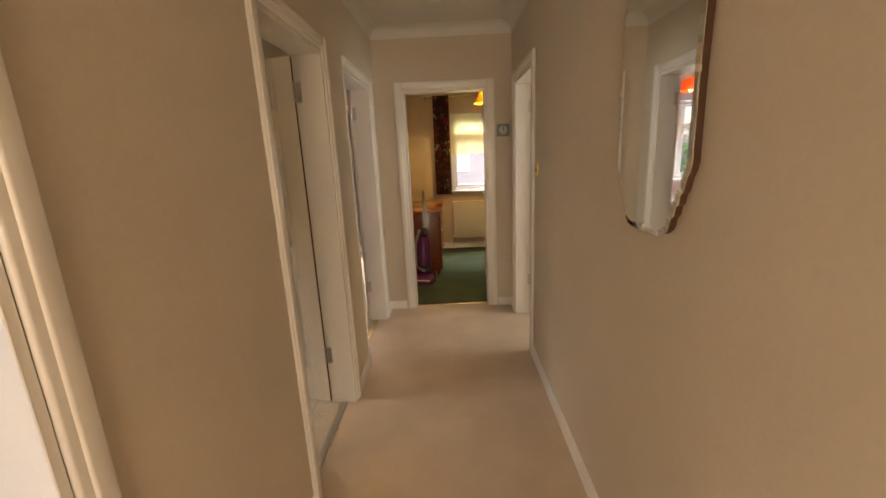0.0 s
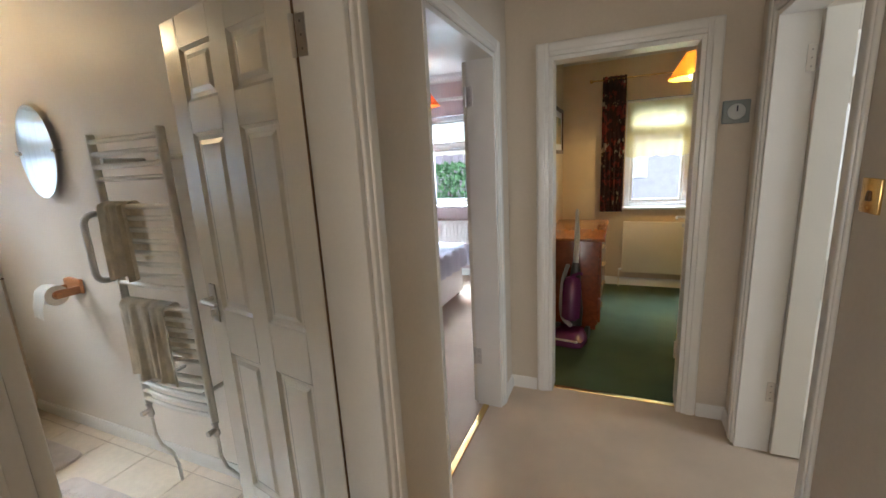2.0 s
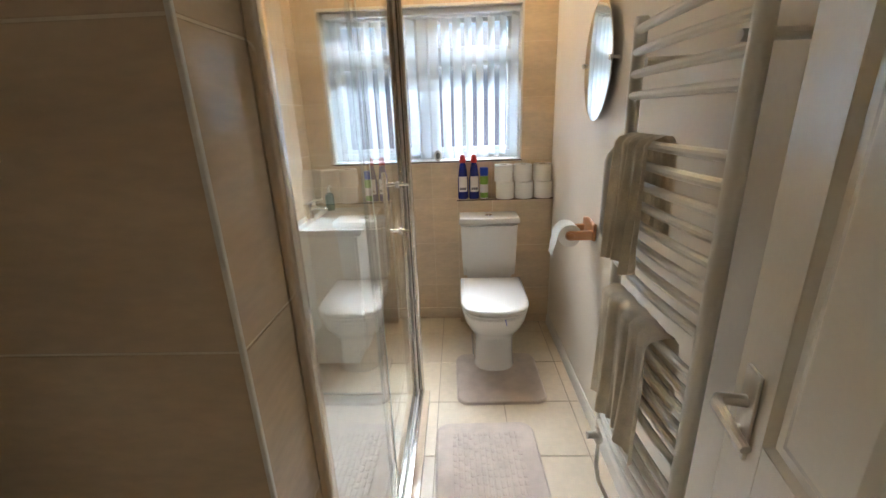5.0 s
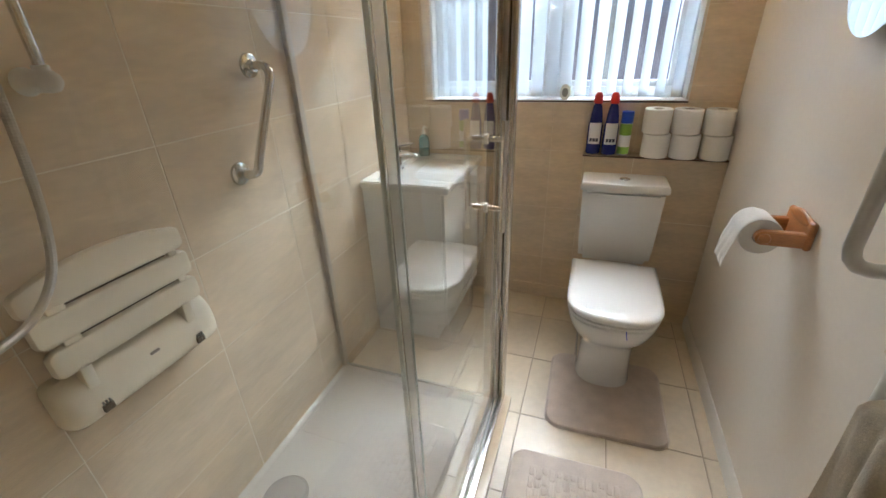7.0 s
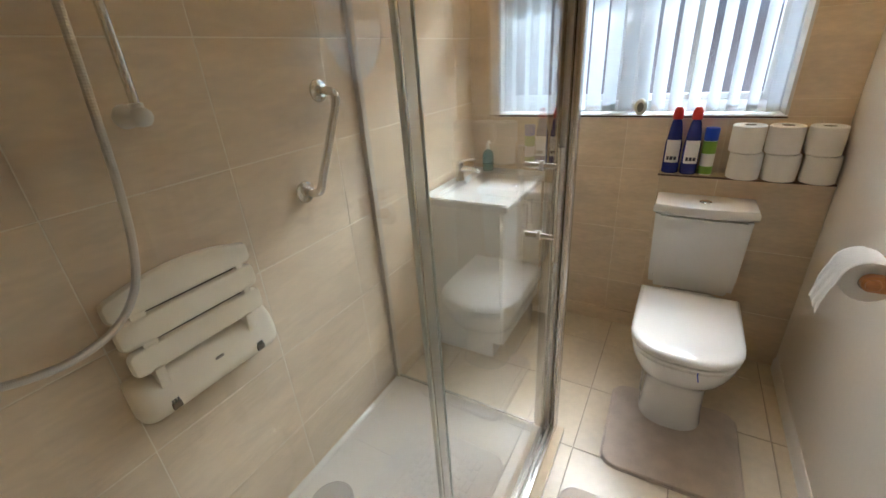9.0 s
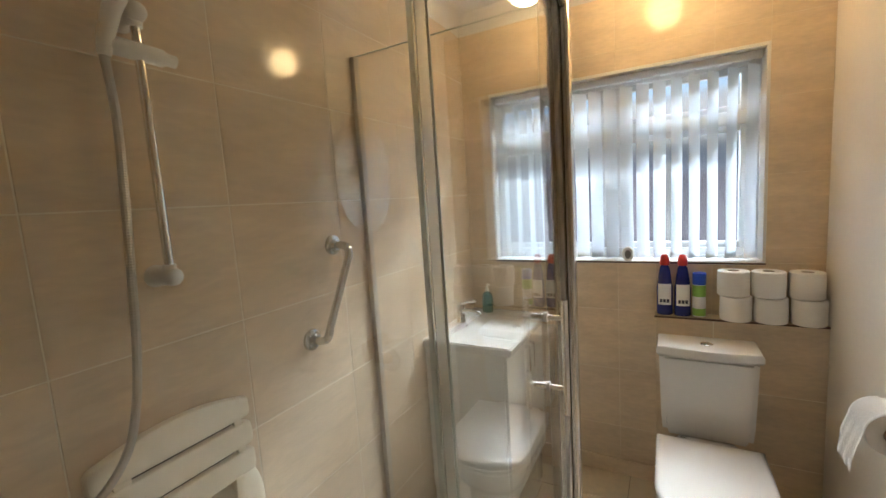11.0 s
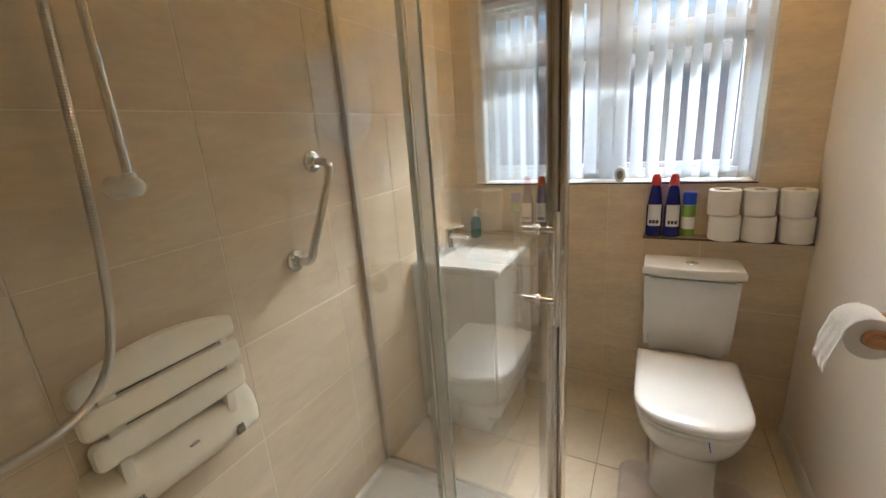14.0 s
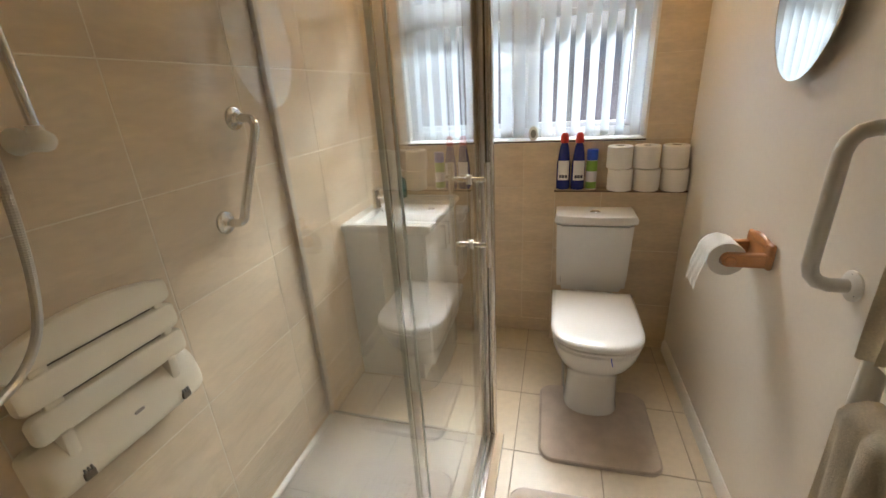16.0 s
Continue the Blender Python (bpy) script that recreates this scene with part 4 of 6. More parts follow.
# vertical blind
bl = thing("vertical_blind", "white vertical louvre blind with turned slats", "blind", BACK - 0.055, 2.325, 1.165)
part("headrail", boxed(-0.018, 0.018, -0.605, 0.605, 0.862, 0.893, 0.004, 2), M["upvc"], bl)
NSL = 17
for k in range(NSL):
    y = -0.575 + 1.15 * k / (NSL - 1)
    a = radians(55 + random.uniform(-3, 3))
    u = Vector((math.sin(a), -math.cos(a), 0))
    v = Vector((math.cos(a), math.sin(a), 0))
    rings = []
    for z in (0.004, 0.3, 0.6, 0.84):
        ww = 0.0435
        rings.append([Vector((0, y, z)) + u * s * ww + v * (0.004 * (1 - s * s) + d + 0.002 * math.sin(z * 5 + k)) for d, order in ((0, 1), (0.0006, -1)) for s in [order * (j / 4 - 1) for j in range(9)]])
    sl = part("slat", loft(rings), M["blind"], bl)
    part("weight", loft([[Vector((0, y, z)) + u * s * 0.0445 + v * (0.004 * (1 - s * s) + d) for d, order in ((-0.0012, 1), (0.0018, -1)) for s in (order * -1, 0, order)] for z in (0.0, 0.028)]), M["upvc"], sl, smooth=0)
    part("hanger", boxed(-0.003, 0.003, y - 0.006, y + 0.006, 0.838, 0.864, 0.001), M["upvc"], sl)
for s in (-1, 1):
    part("bottom_chain", tube([(0.028 * s, -0.575 + 1.15 * j / 32, 0.012 - 0.004 * (j % 2)) for j in range(33)], 0.0013, 5), M["upvc"], bl)

# vanity unit with basin
va = thing("vanity_unit", "white vanity unit with an inset basin top", "vanity unit", -3.19, 1.545, 0)
part("carcass", boxed(-0.285, 0.285, 0.0, 0.395, 0.10, 0.825, 0.003, 2), M["plastic"], va)
part("plinth", boxed(-0.275, 0.275, 0.0, 0.35, 0.0, 0.10, 0.002), M["plastic"], va)
for a, b in ((-0.284, -0.002), (0.002, 0.284)):
    d = part("cabinet_door", boxed(a, b, 0.396, 0.413, 0.105, 0.815, 0.003, 2), M["plastic"], va)
    hx = b - 0.035 if a < -0.1 else a + 0.035
    part("handle", tube([(hx, 0.413, 0.66), (hx, 0.438, 0.66), (hx, 0.438, 0.78), (hx, 0.413, 0.78)], 0.005, 8), M["chrome"], d, "chrome bow handle")
bm = boxed(-0.305, 0.305, 0.0, 0.44, 0.825, 0.862)
top = [f for f in bm.faces if f.normal.z > 0.9]
bmesh.ops.inset_region(bm, faces=top, thickness=0.05, depth=0)
for v in top[0].verts:
    v.co.y += 0.03 if v.co.y < 0.2 else 0.005
bmesh.ops.inset_region(bm, faces=top, thickness=0.008, depth=0)
bmesh.ops.translate(bm, verts=list(top[0].verts), vec=(0, 0, -0.02))
bmesh.ops.inset_region(bm, faces=top, thickness=0.06, depth=0)
bmesh.ops.translate(bm, verts=list(top[0].verts), vec=(0, 0, -0.006))
bmesh.ops.bevel(bm, geom=[e for e in bm.edges], offset=0.006, segments=2, affect="EDGES", clamp_overlap=True)
part("basin_top", bm, M["porcelain"], va, "white ceramic basin top")
part("overflow", lathe([(0.011, 0), (0.011, 0.003), (0.007, 0.003), (0.007, 0.0)], 18, bmesh.new(), cap=False), M["bolt"], va, "dark overflow hole").matrix_basis = pose(0.0, 0.088, 0.85, -70)
tp = thing("basin_tap", "chrome mixer tap on the basin", "tap", -3.19, 1.605, 0.862)
part("body", lathe([(0.024, 0.0), (0.024, 0.008), (0.020, 0.014), (0.020, 0.085), (0.017, 0.095), (0.0, 0.098)], 24, cap=False), M["chrome"], tp)
part("spout", tube([(0, 0.0, 0.055), (0, 0.04, 0.066), (0, 0.09, 0.062), (0, 0.115, 0.050)], [0.016, 0.014, 0.012, 0.010], 12), M["chrome"], tp)
part("tap_lever", tube([(0, 0.0, 0.095), (0, 0.03, 0.112), (0, 0.095, 0.118)], [0.014, 0.010, 0.006], 10), M["chrome"], tp)
sb = thing("soap_bottle", "turquoise pump soap bottle on the basin", "soap bottle", -3.42, 1.665, 0.862)
part("body", lathe([(0.026, 0.0), (0.030, 0.004), (0.031, 0.08), (0.026, 0.105), (0.012, 0.115), (0.012, 0.122)], 24), M["soap"], sb)
part("pump", tube([(0, 0, 0.12), (0, 0, 0.155), (0.008, 0.01, 0.162), (0.03, 0.03, 0.158)], [0.013, 0.005, 0.006, 0.004], 10), M["plastic"], sb, "white pump head")

# mats


def bath_mat(name, label, x0, x1, y0, y1, rz, cut=None, group="bath mats"):
    ob = thing(name, label, "bath mat", (x0 + x1) / 2, (y0 + y1) / 2, 0.0, rz, group)
    w, h, r = (x1 - x0) / 2, (y1 - y0) / 2, 0.06

    def outline(g, z):
        pts = []
        for cx, cy, a0 in ((w - r, h - r, 0), (-w + r, h - r, 90), (-w + r, -h + r, 180), (w - r, -h + r, 270)):
            for k in range(7):
                a = radians(a0 + 15 * k)
                pts.append(Vector((cx + (r + g) * math.cos(a), cy + (r + g) * math.sin(a), z)))
        return pts

    part("tufted_top", loft([outline(-0.004, 0.001), outline(0.0, 0.004), outline(0.0, 0.010), outline(-0.006, 0.0155), outline(-0.02, 0.0165)]), M["mat"], ob)
    part("hem", loft([outline(0.0, 0.0005), outline(0.004, 0.002), outline(0.003, 0.0055), outline(-0.002, 0.006)]), M["mat"], ob, "bound edge")
    if cut:
        rib, rnd = bmesh.new(), random.Random(12)
        for k in range(cut):
            y, x = -h + 0.07 + (2 * h - 0.14) * (k + 0.5) / cut, -w + 0.065
            while x < w - 0.08:
                x1 = x + rnd.uniform(0.030, 0.060)
                loft([[Vector((px, y + e * g, z)) for e, z in ((-0.010, 0.0155), (-0.007, 0.0195 * g + 0.0155 * (1 - g)), (0.007, 0.0195 * g + 0.0155 * (1 - g)), (0.010, 0.0155))]
                      for px, g in ((x, 0.5), (x + 0.005, 1.0), (x1 - 0.009, 1.0), (x1 - 0.004, 0.5))], rib)
                x = x1
        tagged(part("tufted_centre", rib, M["mat"], ob), "raised tufted centre", kind="stuff")
    return ob


bath_mat("pedestal_mat", "taupe tufted mat in front of the toilet", -2.98, -2.52, 2.50, 2.972, 1.0)
bath_mat("bath_mat", "taupe ribbed bath mat beside the shower", -2.375, -1.60, 2.415, 2.868, 1.5, 13)

# towel rail
RY = 2.985
tr = thing("towel_rail", "white ladder towel rail hung on the painted wall", "towel rail", -1.64, 3.15, 0.0)
POSTS = (0.220, -0.220)
for px in POSTS:
    part("post", tube([(px, RY - 3.15, 0.45), (px, RY - 3.15, 1.652), (px, RY - 3.15, 1.656)], [0.0165, 0.0165, 0.012], 14), M["rail"], tr)
bars = [1.625, 1.575, 1.525, 1.475] + [1.365 - 0.047 * k for k in range(8)] + [0.945 - 0.045 * k for k in range(6)] + [0.645 - 0.042 * k for k in range(5)]
for z in bars:
    part("bar", tube([(POSTS[1] + 0.005 + 0.43 * j / 8, RY - 3.155 - 0.012 * math.sin(math.pi * j / 8), z) for j in range(9)], 0.0105, 10), M["rail"], tr)
for px in (POSTS[0] - 0.05, POSTS[1] + 0.05):
    for z in (1.55, 0.56):
        part("wall_bracket", tube([(px, -0.001, z), (px, RY - 3.15, z)], 0.010, 10), M["rail"], tr)
for px, wob in zip(POSTS, (1, -1)):
    vv = part("valve", lathe([(0.010, 0.0), (0.014, 0.006), (0.014, 0.024), (0.011, 0.03), (0.011, 0.055), (0.015, 0.06), (0.015, 0.072)], 14, at=(px, RY - 3.15, 0.378)), M["satin"], tr, "satin radiator valve")
    part("valve_head", tube([(px, RY - 3.15, 0.41), (px, RY - 3.19, 0.41)], 0.012, 12), M["satin"], vv)
    part("pipe", tube([(px, RY - 3.15, 0.38), (px, RY - 3.15, 0.28), (px + 0.01, RY - 3.14, 0.22), (px + 0.035 * 1, RY - 3.11, 0.16), (px + 0.04, RY - 3.10, 0.09), (px + 0.04, RY - 3.10, 0.0)], 0.0075, 10), M["rail"], tr, "painted feed pipe")
part("floor_pipe", tube([(POSTS[1] + 0.3, -0.03, 0.03), (0.9, -0.03, 0.03)], 0.0075, 8), M["white"], tr, "painted pipe along the skirting")


def towel(name, label, x0, x1, ztop, front, back, seed):
    """A folded towel hung over a bar, with soft vertical folds."""
    ob = thing(name, label, "towel", (x0 + x1) / 2, RY, ztop, 0, "hand towels")
    rnd = random.Random(seed)
    ph = [rnd.uniform(0, 6.28) for _ in range(4)]
    n, w = 40, (x1 - x0)
    path = [(-0.030 - 0.006, -front + front * k / 10) for k in range(11)] + [(-0.027, 0.012), (-0.012, 0.022), (0.006, 0.020), (0.016, 0.006)] + [(0.020, -back * k / 5) for k in range(1, 6)]
    bm = bmesh.new()
    grid = []
    for i, (dy, dz) in enumerate(path):
        row = []
        hang = max(0.0, -dz) / front
        for j in range(n + 1):
            s = j / n - 0.5
            fold = 0.020 * math.sin(13 * s + ph[0] + 3 * s * dz) + 0.009 * math.sin(29 * s + ph[1] + 4 * dz) + 0.003 * math.sin(70 * s + ph[2])
            squeeze = 1 - 0.10 * hang * math.sin(3 + ph[3])
            sag = 0.012 * math.sin(9 * s + ph[2]) * hang
            row.append(bm.verts.new((s * w * squeeze + 0.02 * hang * math.sin(ph[0]), dy - abs(fold) * (0.55 + 0.7 * hang) * (1 if i < 12 else -0.3), dz + sag)))
        grid.append(row)
    for p, q in zip(grid, grid[1:]):
        for j in range(n):
            bm.faces.new((p[j], p[j + 1], q[j + 1], q[j]))
    bmesh.ops.solidify(bm, geom=list(bm.faces), thickness=0.005)
    bmesh.ops.recalc_face_normals(bm, faces=bm.faces)
    part("cloth", bm, M["towel"], ob, smooth=80)
    return ob


towel("towel", "taupe hand towel hung over the upper rail bars", -1.83, -1.65, 1.366, 0.29, 0.22, 3)
towel("towel", "crumpled taupe towel hung over the middle rail bars", -1.838, -1.53, 0.948, 0.32, 0.24, 8)

# grab rails, mirror, paper holder
gr = thing("grab_rail", "pale grey plastic grab rail beside the towel rail", "grab rail", -2.21, 3.15, 1.15)
pts = [(0, 0, -0.165)] + arc((0, -0.05, -0.125), 0.04, -90, -180, 6, (0, 1, 0), (0, 0, 1))[0:0] + [(0, -0.045, -0.165), (0, -0.068, -0.158), (0, -0.082, -0.142), (0, -0.088, -0.12), (0, -0.088, 0.12), (0, -0.082, 0.142), (0, -0.068, 0.158), (0, -0.045, 0.165), (0, 0, 0.165)]
part("bar", tube(pts, 0.0155, 16), M["grey_enamel"], gr)
for s in (-1, 1):
    fg = part("flange", turn(lathe([(0.034, 0.0), (0.034, 0.004), (0.026, 0.010), (0.016, 0.012)], 28), pose(0, 0, s * 0.165, 90)), M["plastic"], gr, "round wall flange")
    for a in (90, 210, 330):
        part("screw", turn(lathe([(0.004, 0), (0.003, 0.002)], 10), pose(0.025 * math.cos(radians(a)), -0.007, s * 0.165 + 0.025 * math.sin(radians(a)), 90)), M["bolt"], fg)

om = thing("oval_mirror", "frameless oval mirror on wall clips", "mirror", -2.60, 3.15, 1.63)
oval = lambda d, g: [Vector(((0.168 - g) * math.cos(a), d, (0.232 - g) * math.sin(a))) for a in (2 * math.pi * j / 64 for j in range(64))]
part("glass", loft([oval(-0.030, 0.0), oval(-0.034, 0.0), oval(-0.0352, 0.010)]), M["mirror"], om, smooth=20)
part("backing", loft([oval(-0.0295, 0.006), oval(-0.026, 0.008)]), M["dark_wood"], om)
for s in (-1, 1):
    cl = part("clip", tube([(s * 0.170, 0.0, 0.0), (s * 0.170, -0.040, 0.0)], 0.006, 10), M["chrome"], om, "chrome mirror clip")
    part("clip_head", turn(lathe([(0.011, 0), (0.011, 0.006), (0.006, 0.010)], 14), pose(s * 0.168, -0.036, 0, 90)), M["chrome"], cl)

th = thing("toilet_paper_holder", "orange pine toilet paper holder screwed to the wall", "paper holder", -2.605, 3.15, 0.925)
part("back_plate", boxed(-0.082, 0.082, -0.020, -0.001, -0.048, 0.034, 0.011, 4), M["wood"], th)
part("top_lip", turn(loft([[Vector((x, -0.014 + 0.008 * math.cos(a), 0.024 + h * math.sin(a))) for a in (2 * math.pi * j / 16 for j in range(16))] for x, h in ((-0.060, 0.006), (-0.050, 0.014), (-0.02, 0.020), (0.02, 0.020), (0.050, 0.014), (0.060, 0.006))]), pose(0, 0, 0)), M["wood"], th)
for s in (-1, 1):
    rim = [(-0.008, 0.021), (-0.008, -0.021)] + [(-0.112 - 0.021 * math.cos(radians(a)), 0.021 * math.sin(radians(a))) for a in range(-80, 81, 16)]
    am = loft([[Vector((s * 0.062 + dx, y + (0.003 if g else 0) * (1 if y < -0.05 else -1), -0.022 + z * (0.86 if g else 1.0))) for y, z in rim] for dx, g in ((-0.0115, 1), (-0.0085, 0), (0.0085, 0), (0.0115, 1))])
    part("arm", am, M["wood"], th)
    part("knob", tube([(s * 0.070, -0.112, -0.022), (s * 0.079, -0.112, -0.022), (s * 0.082, -0.112, -0.022)], [0.0155, 0.0150, 0.012], 20), M["wood"], th)
part("spindle", tube([(-0.07, -0.112, -0.028), (0.07, -0.112, -0.028)], 0.012, 14), M["wood"], th)
rr = thing("toilet_roll", "part-used toilet roll on the wooden holder with a loose end", "toilet roll", -2.605, 3.038, 0.897)
part("paper", turn(lathe([(0.021, -0.049), (0.052, -0.050), (0.0535, -0.046), (0.0535, 0.046), (0.052, 0.050), (0.021, 0.049), (0.021, -0.049)], 44, cap=False), pose(0, 0, 0, 0, 90, 0)), M["paper"], rr)
part("core", turn(lathe([(0.0205, -0.048), (0.0205, 0.048), (0.019, 0.048), (0.019, -0.048)], 24, cap=False), pose(0, 0, 0, 0, 90, 0)), M["card"], rr)
bm = bmesh.new()
grid = []
for i in range(12):
    a = radians(20 + 165 * min(i, 6) / 6)
    y, z = (0.055 * -math.sin(radians(15 * i)), 0.055 * math.cos(radians(15 * i))) if i <= 6 else (-0.055 - 0.0042 * (i - 6) - 0.002 * math.sin(i), -0.020 * (i - 6))
    grid.append([bm.verts.new((-0.049 + 0.098 * j / 10, y - (0.0015 * math.sin(j * 1.7 + i) if i > 6 else 0), z - (0.008 * math.sin(j * 2.1) + 0.006 * j / 10 if i == 11 else 0))) for j in range(11)])
for p, q in zip(grid, grid[1:]):
    for j in range(10):
        bm.faces.new((p[j], p[j + 1], q[j + 1], q[j]))
bmesh.ops.solidify(bm, geom=list(bm.faces), thickness=0.0012)
part("loose_end", bm, M["paper"], rr, "loose hanging sheet", smooth=80)

# shower riser, handset, hose
rs = thing("shower_riser", "chrome shower riser rail with white end brackets", "riser rail", -1.785, 1.541, 1.38)
part("rail", tube([(0, 0.060, -0.005), (0, 0.060, 0.565)], 0.0095, 16), M["chrome"], rs)
for z, cap in ((0.0, -1), (0.555, 1)):
    bk = part("bracket", tube([(0, 0.0, z), (0, 0.02, z), (0, 0.06, z), (0, 0.075, z)], [0.026, 0.019, 0.019, 0.017], 18), M["plastic"], rs, "white plastic bracket")
    part("bracket_cap", lathe([(0.0, -0.020), (0.012, -0.017), (0.019, -0.008), (0.021, 0.0), (0.019, 0.010), (0.012, 0.017), (0.0, 0.020)], 20, at=(0, 0.068, z), cap=False), M["plastic"], bk)
    part("collar", lathe([(0.0135, 0.0), (0.0135, 0.022)], 16, at=(0, 0.060, z + (0.006 if z < 0.1 else -0.028))), M["plastic"], bk)
sl = part("slider", tube([(-0.052, 0.060, 0.476), (-0.045, 0.060, 0.476), (0.060, 0.064, 0.478), (0.068, 0.064, 0.478)], [0.014, 0.0185, 0.0185, 0.016], 18), M["plastic"], rs, "white handset slider")
part("slider_knob", tube([(-0.05, 0.060, 0.476), (-0.072, 0.060, 0.475)], 0.0145, 8), M["plastic"], sl)
hs = thing("shower_handset", "white shower handset in its slider", "shower head", -1.722, 1.605, 1.862)
part("grip", tube([(0.004, 0.002, -0.03), (0.0, 0.006, 0.0), (-0.012, 0.020, 0.055), (-0.026, 0.042, 0.105), (-0.040, 0.062, 0.130)], [0.012, 0.0145, 0.0165, 0.021, 0.026], 16), M["plastic"], hs)
d = Vector((-0.45, 0.55, -0.70)).normalized()
hm = Matrix.Translation((-0.052, 0.080, 0.132)) @ d.to_track_quat("Z", "Y").to_matrix().to_4x4()
hh = part("head", turn(lathe([(0.0, -0.030), (0.020, -0.028), (0.036, -0.016), (0.043, 0.0), (0.043, 0.010), (0.039, 0.015), (0.0, 0.016)], 32, cap=False), hm), M["plastic"], hs)
part("spray_plate", turn(lathe([(0.031, 0.0155), (0.031, 0.018), (0.0, 0.0185)], 28, cap=False), hm), M["vac_grey"], hh, "grey spray plate")
for k in range(18):
    a = 2 * math.pi * k / 18
    part("spray_slot", turn(boxed(0.0185, 0.029, -0.0022, 0.0022, 0.017, 0.0198), hm @ pose(0, 0, 0, 0, 0, math.degrees(a))), M["bolt"], hh)
part("spray_ring", turn(lathe([(0.0155, 0.0175), (0.0155, 0.0195), (0.012, 0.0195)], 20, cap=False), hm), M["bolt"], hh)
HOSE = [(-1.718, 1.607, 1.835), (-1.722, 1.610, 1.72), (-1.715, 1.614, 1.58), (-1.704, 1.618, 1.42), (-1.692, 1.62, 1.26), (-1.676, 1.62, 1.14), (-1.650, 1.622, 1.055), (-1.605, 1.622, 0.998), (-1.55, 1.62, 0.970),
        (-1.48, 1.612, 0.960), (-1.40, 1.60, 0.975), (-1.35, 1.585, 1.01), (-1.325, 1.565, 1.05), (-1.315, 1.541, 1.07)]


def smooth_path(pts, k=6):
    out = []
    p = [Vector(v) for v in pts]
    for i in range(len(p) - 1):
        a, b, c, e = p[max(i - 1, 0)], p[i], p[i + 1], p[min(i + 2, len(p) - 1)]
        for j in range(k):
            s = j / k
            out.append(0.5 * ((2 * b) + (c - a) * s + (2 * a - 5 * b + 4 * c - e) * s * s + (3 * b - a - 3 * c + e) * s ** 3))
    return out + [p[-1]]


ho = thing("shower_hose", "ribbed chrome shower hose hanging in a loop", "shower hose", -1.315, 1.541, 1.07)
line = [v - Vector((-1.315, 1.541, 1.07)) for v in smooth_path(HOSE, 56)]
part("hose", tube(line, [0.0085 if j % 2 else 0.0078 for j in range(len(line))], 10), M["satin"], ho, smooth=20)
part("wall_elbow", turn(lathe([(0.024, 0.0), (0.022, 0.008), (0.012, 0.012), (0.011, 0.02)], 20), pose(0, 0.0, 0, -90)), M["chrome"], ho)

gb = thing("grab_bar", "polished chrome cranked grab bar on the shower tiles", "grab bar", -2.352, 1.541, 1.381)
low = Vector((0.135, 0, -0.297))
top_bend, low_bend = Vector((0.006, 0.078, -0.036)), low + Vector((-0.010, 0.078, 0.040))
pts = smooth_path([(0, 0, 0), (0, 0.045, 0), (0.0, 0.066, -0.005), (0.003, 0.076, -0.019), top_bend, top_bend.lerp(low_bend, 0.25), top_bend.lerp(low_bend, 0.5), top_bend.lerp(low_bend, 0.75), low_bend,
                   low + Vector((-0.006, 0.076, 0.021)), low + Vector((-0.002, 0.066, 0.006)), low + Vector((0, 0.045, 0)), low], 5)
part("bar", tube(pts, 0.0130, 16), M["chrome"], gb)
for c in (Vector((0, 0, 0)), low):
    part("sleeve", tube([c + Vector((0, 0.010, 0)), c + Vector((0, 0.026, 0))], 0.0185, 20), M["chrome"], gb)
for c in (Vector((0, 0, 0)), low):
    rz_ = part("rosette", turn(lathe([(0.034, 0.0), (0.036, 0.003), (0.034, 0.009), (0.026, 0.012), (0.018, 0.013)], 32), Matrix.Translation(c) @ pose(0, 0, 0, -90)), M["chrome"], gb, "chrome wall rosette")

# folding seat
se = thing("folding_stool", "cream plastic folding shower seat folded up against the tiles", "shower seat", -1.768, 1.541, 0.70)
tilt = pose(0, 0.037, 0.128, 3, 0, 0)


def slat(z0, z1, x0, x1, bow):
    """A seat slat with round corners and soft edges, its upper edge bowed."""
    r, rg = 0.019, []
    for y, g in ((0.0, 0.006), (0.004, 0.001), (0.009, 0.0), (0.016, 0.001), (0.021, 0.004), (0.0235, 0.010), (0.024, 0.016)):
        ring = []
        for cx, cz, a0 in ((x1 - r, z0 + r, -90), (x1 - r, z1 - r, 0), (x0 + r, z1 - r, 90), (x0 + r, z0 + r, 180)):
            ring += [Vector((cx + (r - g) * math.cos(radians(a0 + 15 * k)), y, cz + (r - g) * math.sin(radians(a0 + 15 * k)))) for k in range(7)]
            if a0 == 0:
                ring += [Vector((x1 - r + (x0 - x1 + 2 * r) * k / 10, y, z1 - g + bow * (1 - (k / 5 - 1) ** 2))) for k in range(1, 10)]
        rg.append(ring)
    return turn(loft(rg), tilt)


for z0, z1, a, b, bow in ((0.0, 0.066, -0.170, 0.180, 0.0), (0.0725, 0.1395, -0.172, 0.183, 0.0), (0.146, 0.204, -0.173, 0.184, 0.026)):
    part("slat", slat(z0, z1, a, b, bow), M["cream_plastic"], se)
for z0, z1 in ((0.060, 0.079), (0.133, 0.152)):
    for x0, x1 in ((-0.146, -0.124), (0.108, 0.142)):
        part("bridge", turn(boxed(x0, x1, 0.004, 0.019, z0, z1, 0.003, 2), tilt), M["cream_plastic"], se)
    # dark strip behind each gap carries the shade between the slats
    part("slot_back", turn(boxed(-0.123, 0.107, -0.002, 0.006, z0, z1, 0.001), tilt), M["slot"], se, "dark brown strip standing for the shade between two slats")
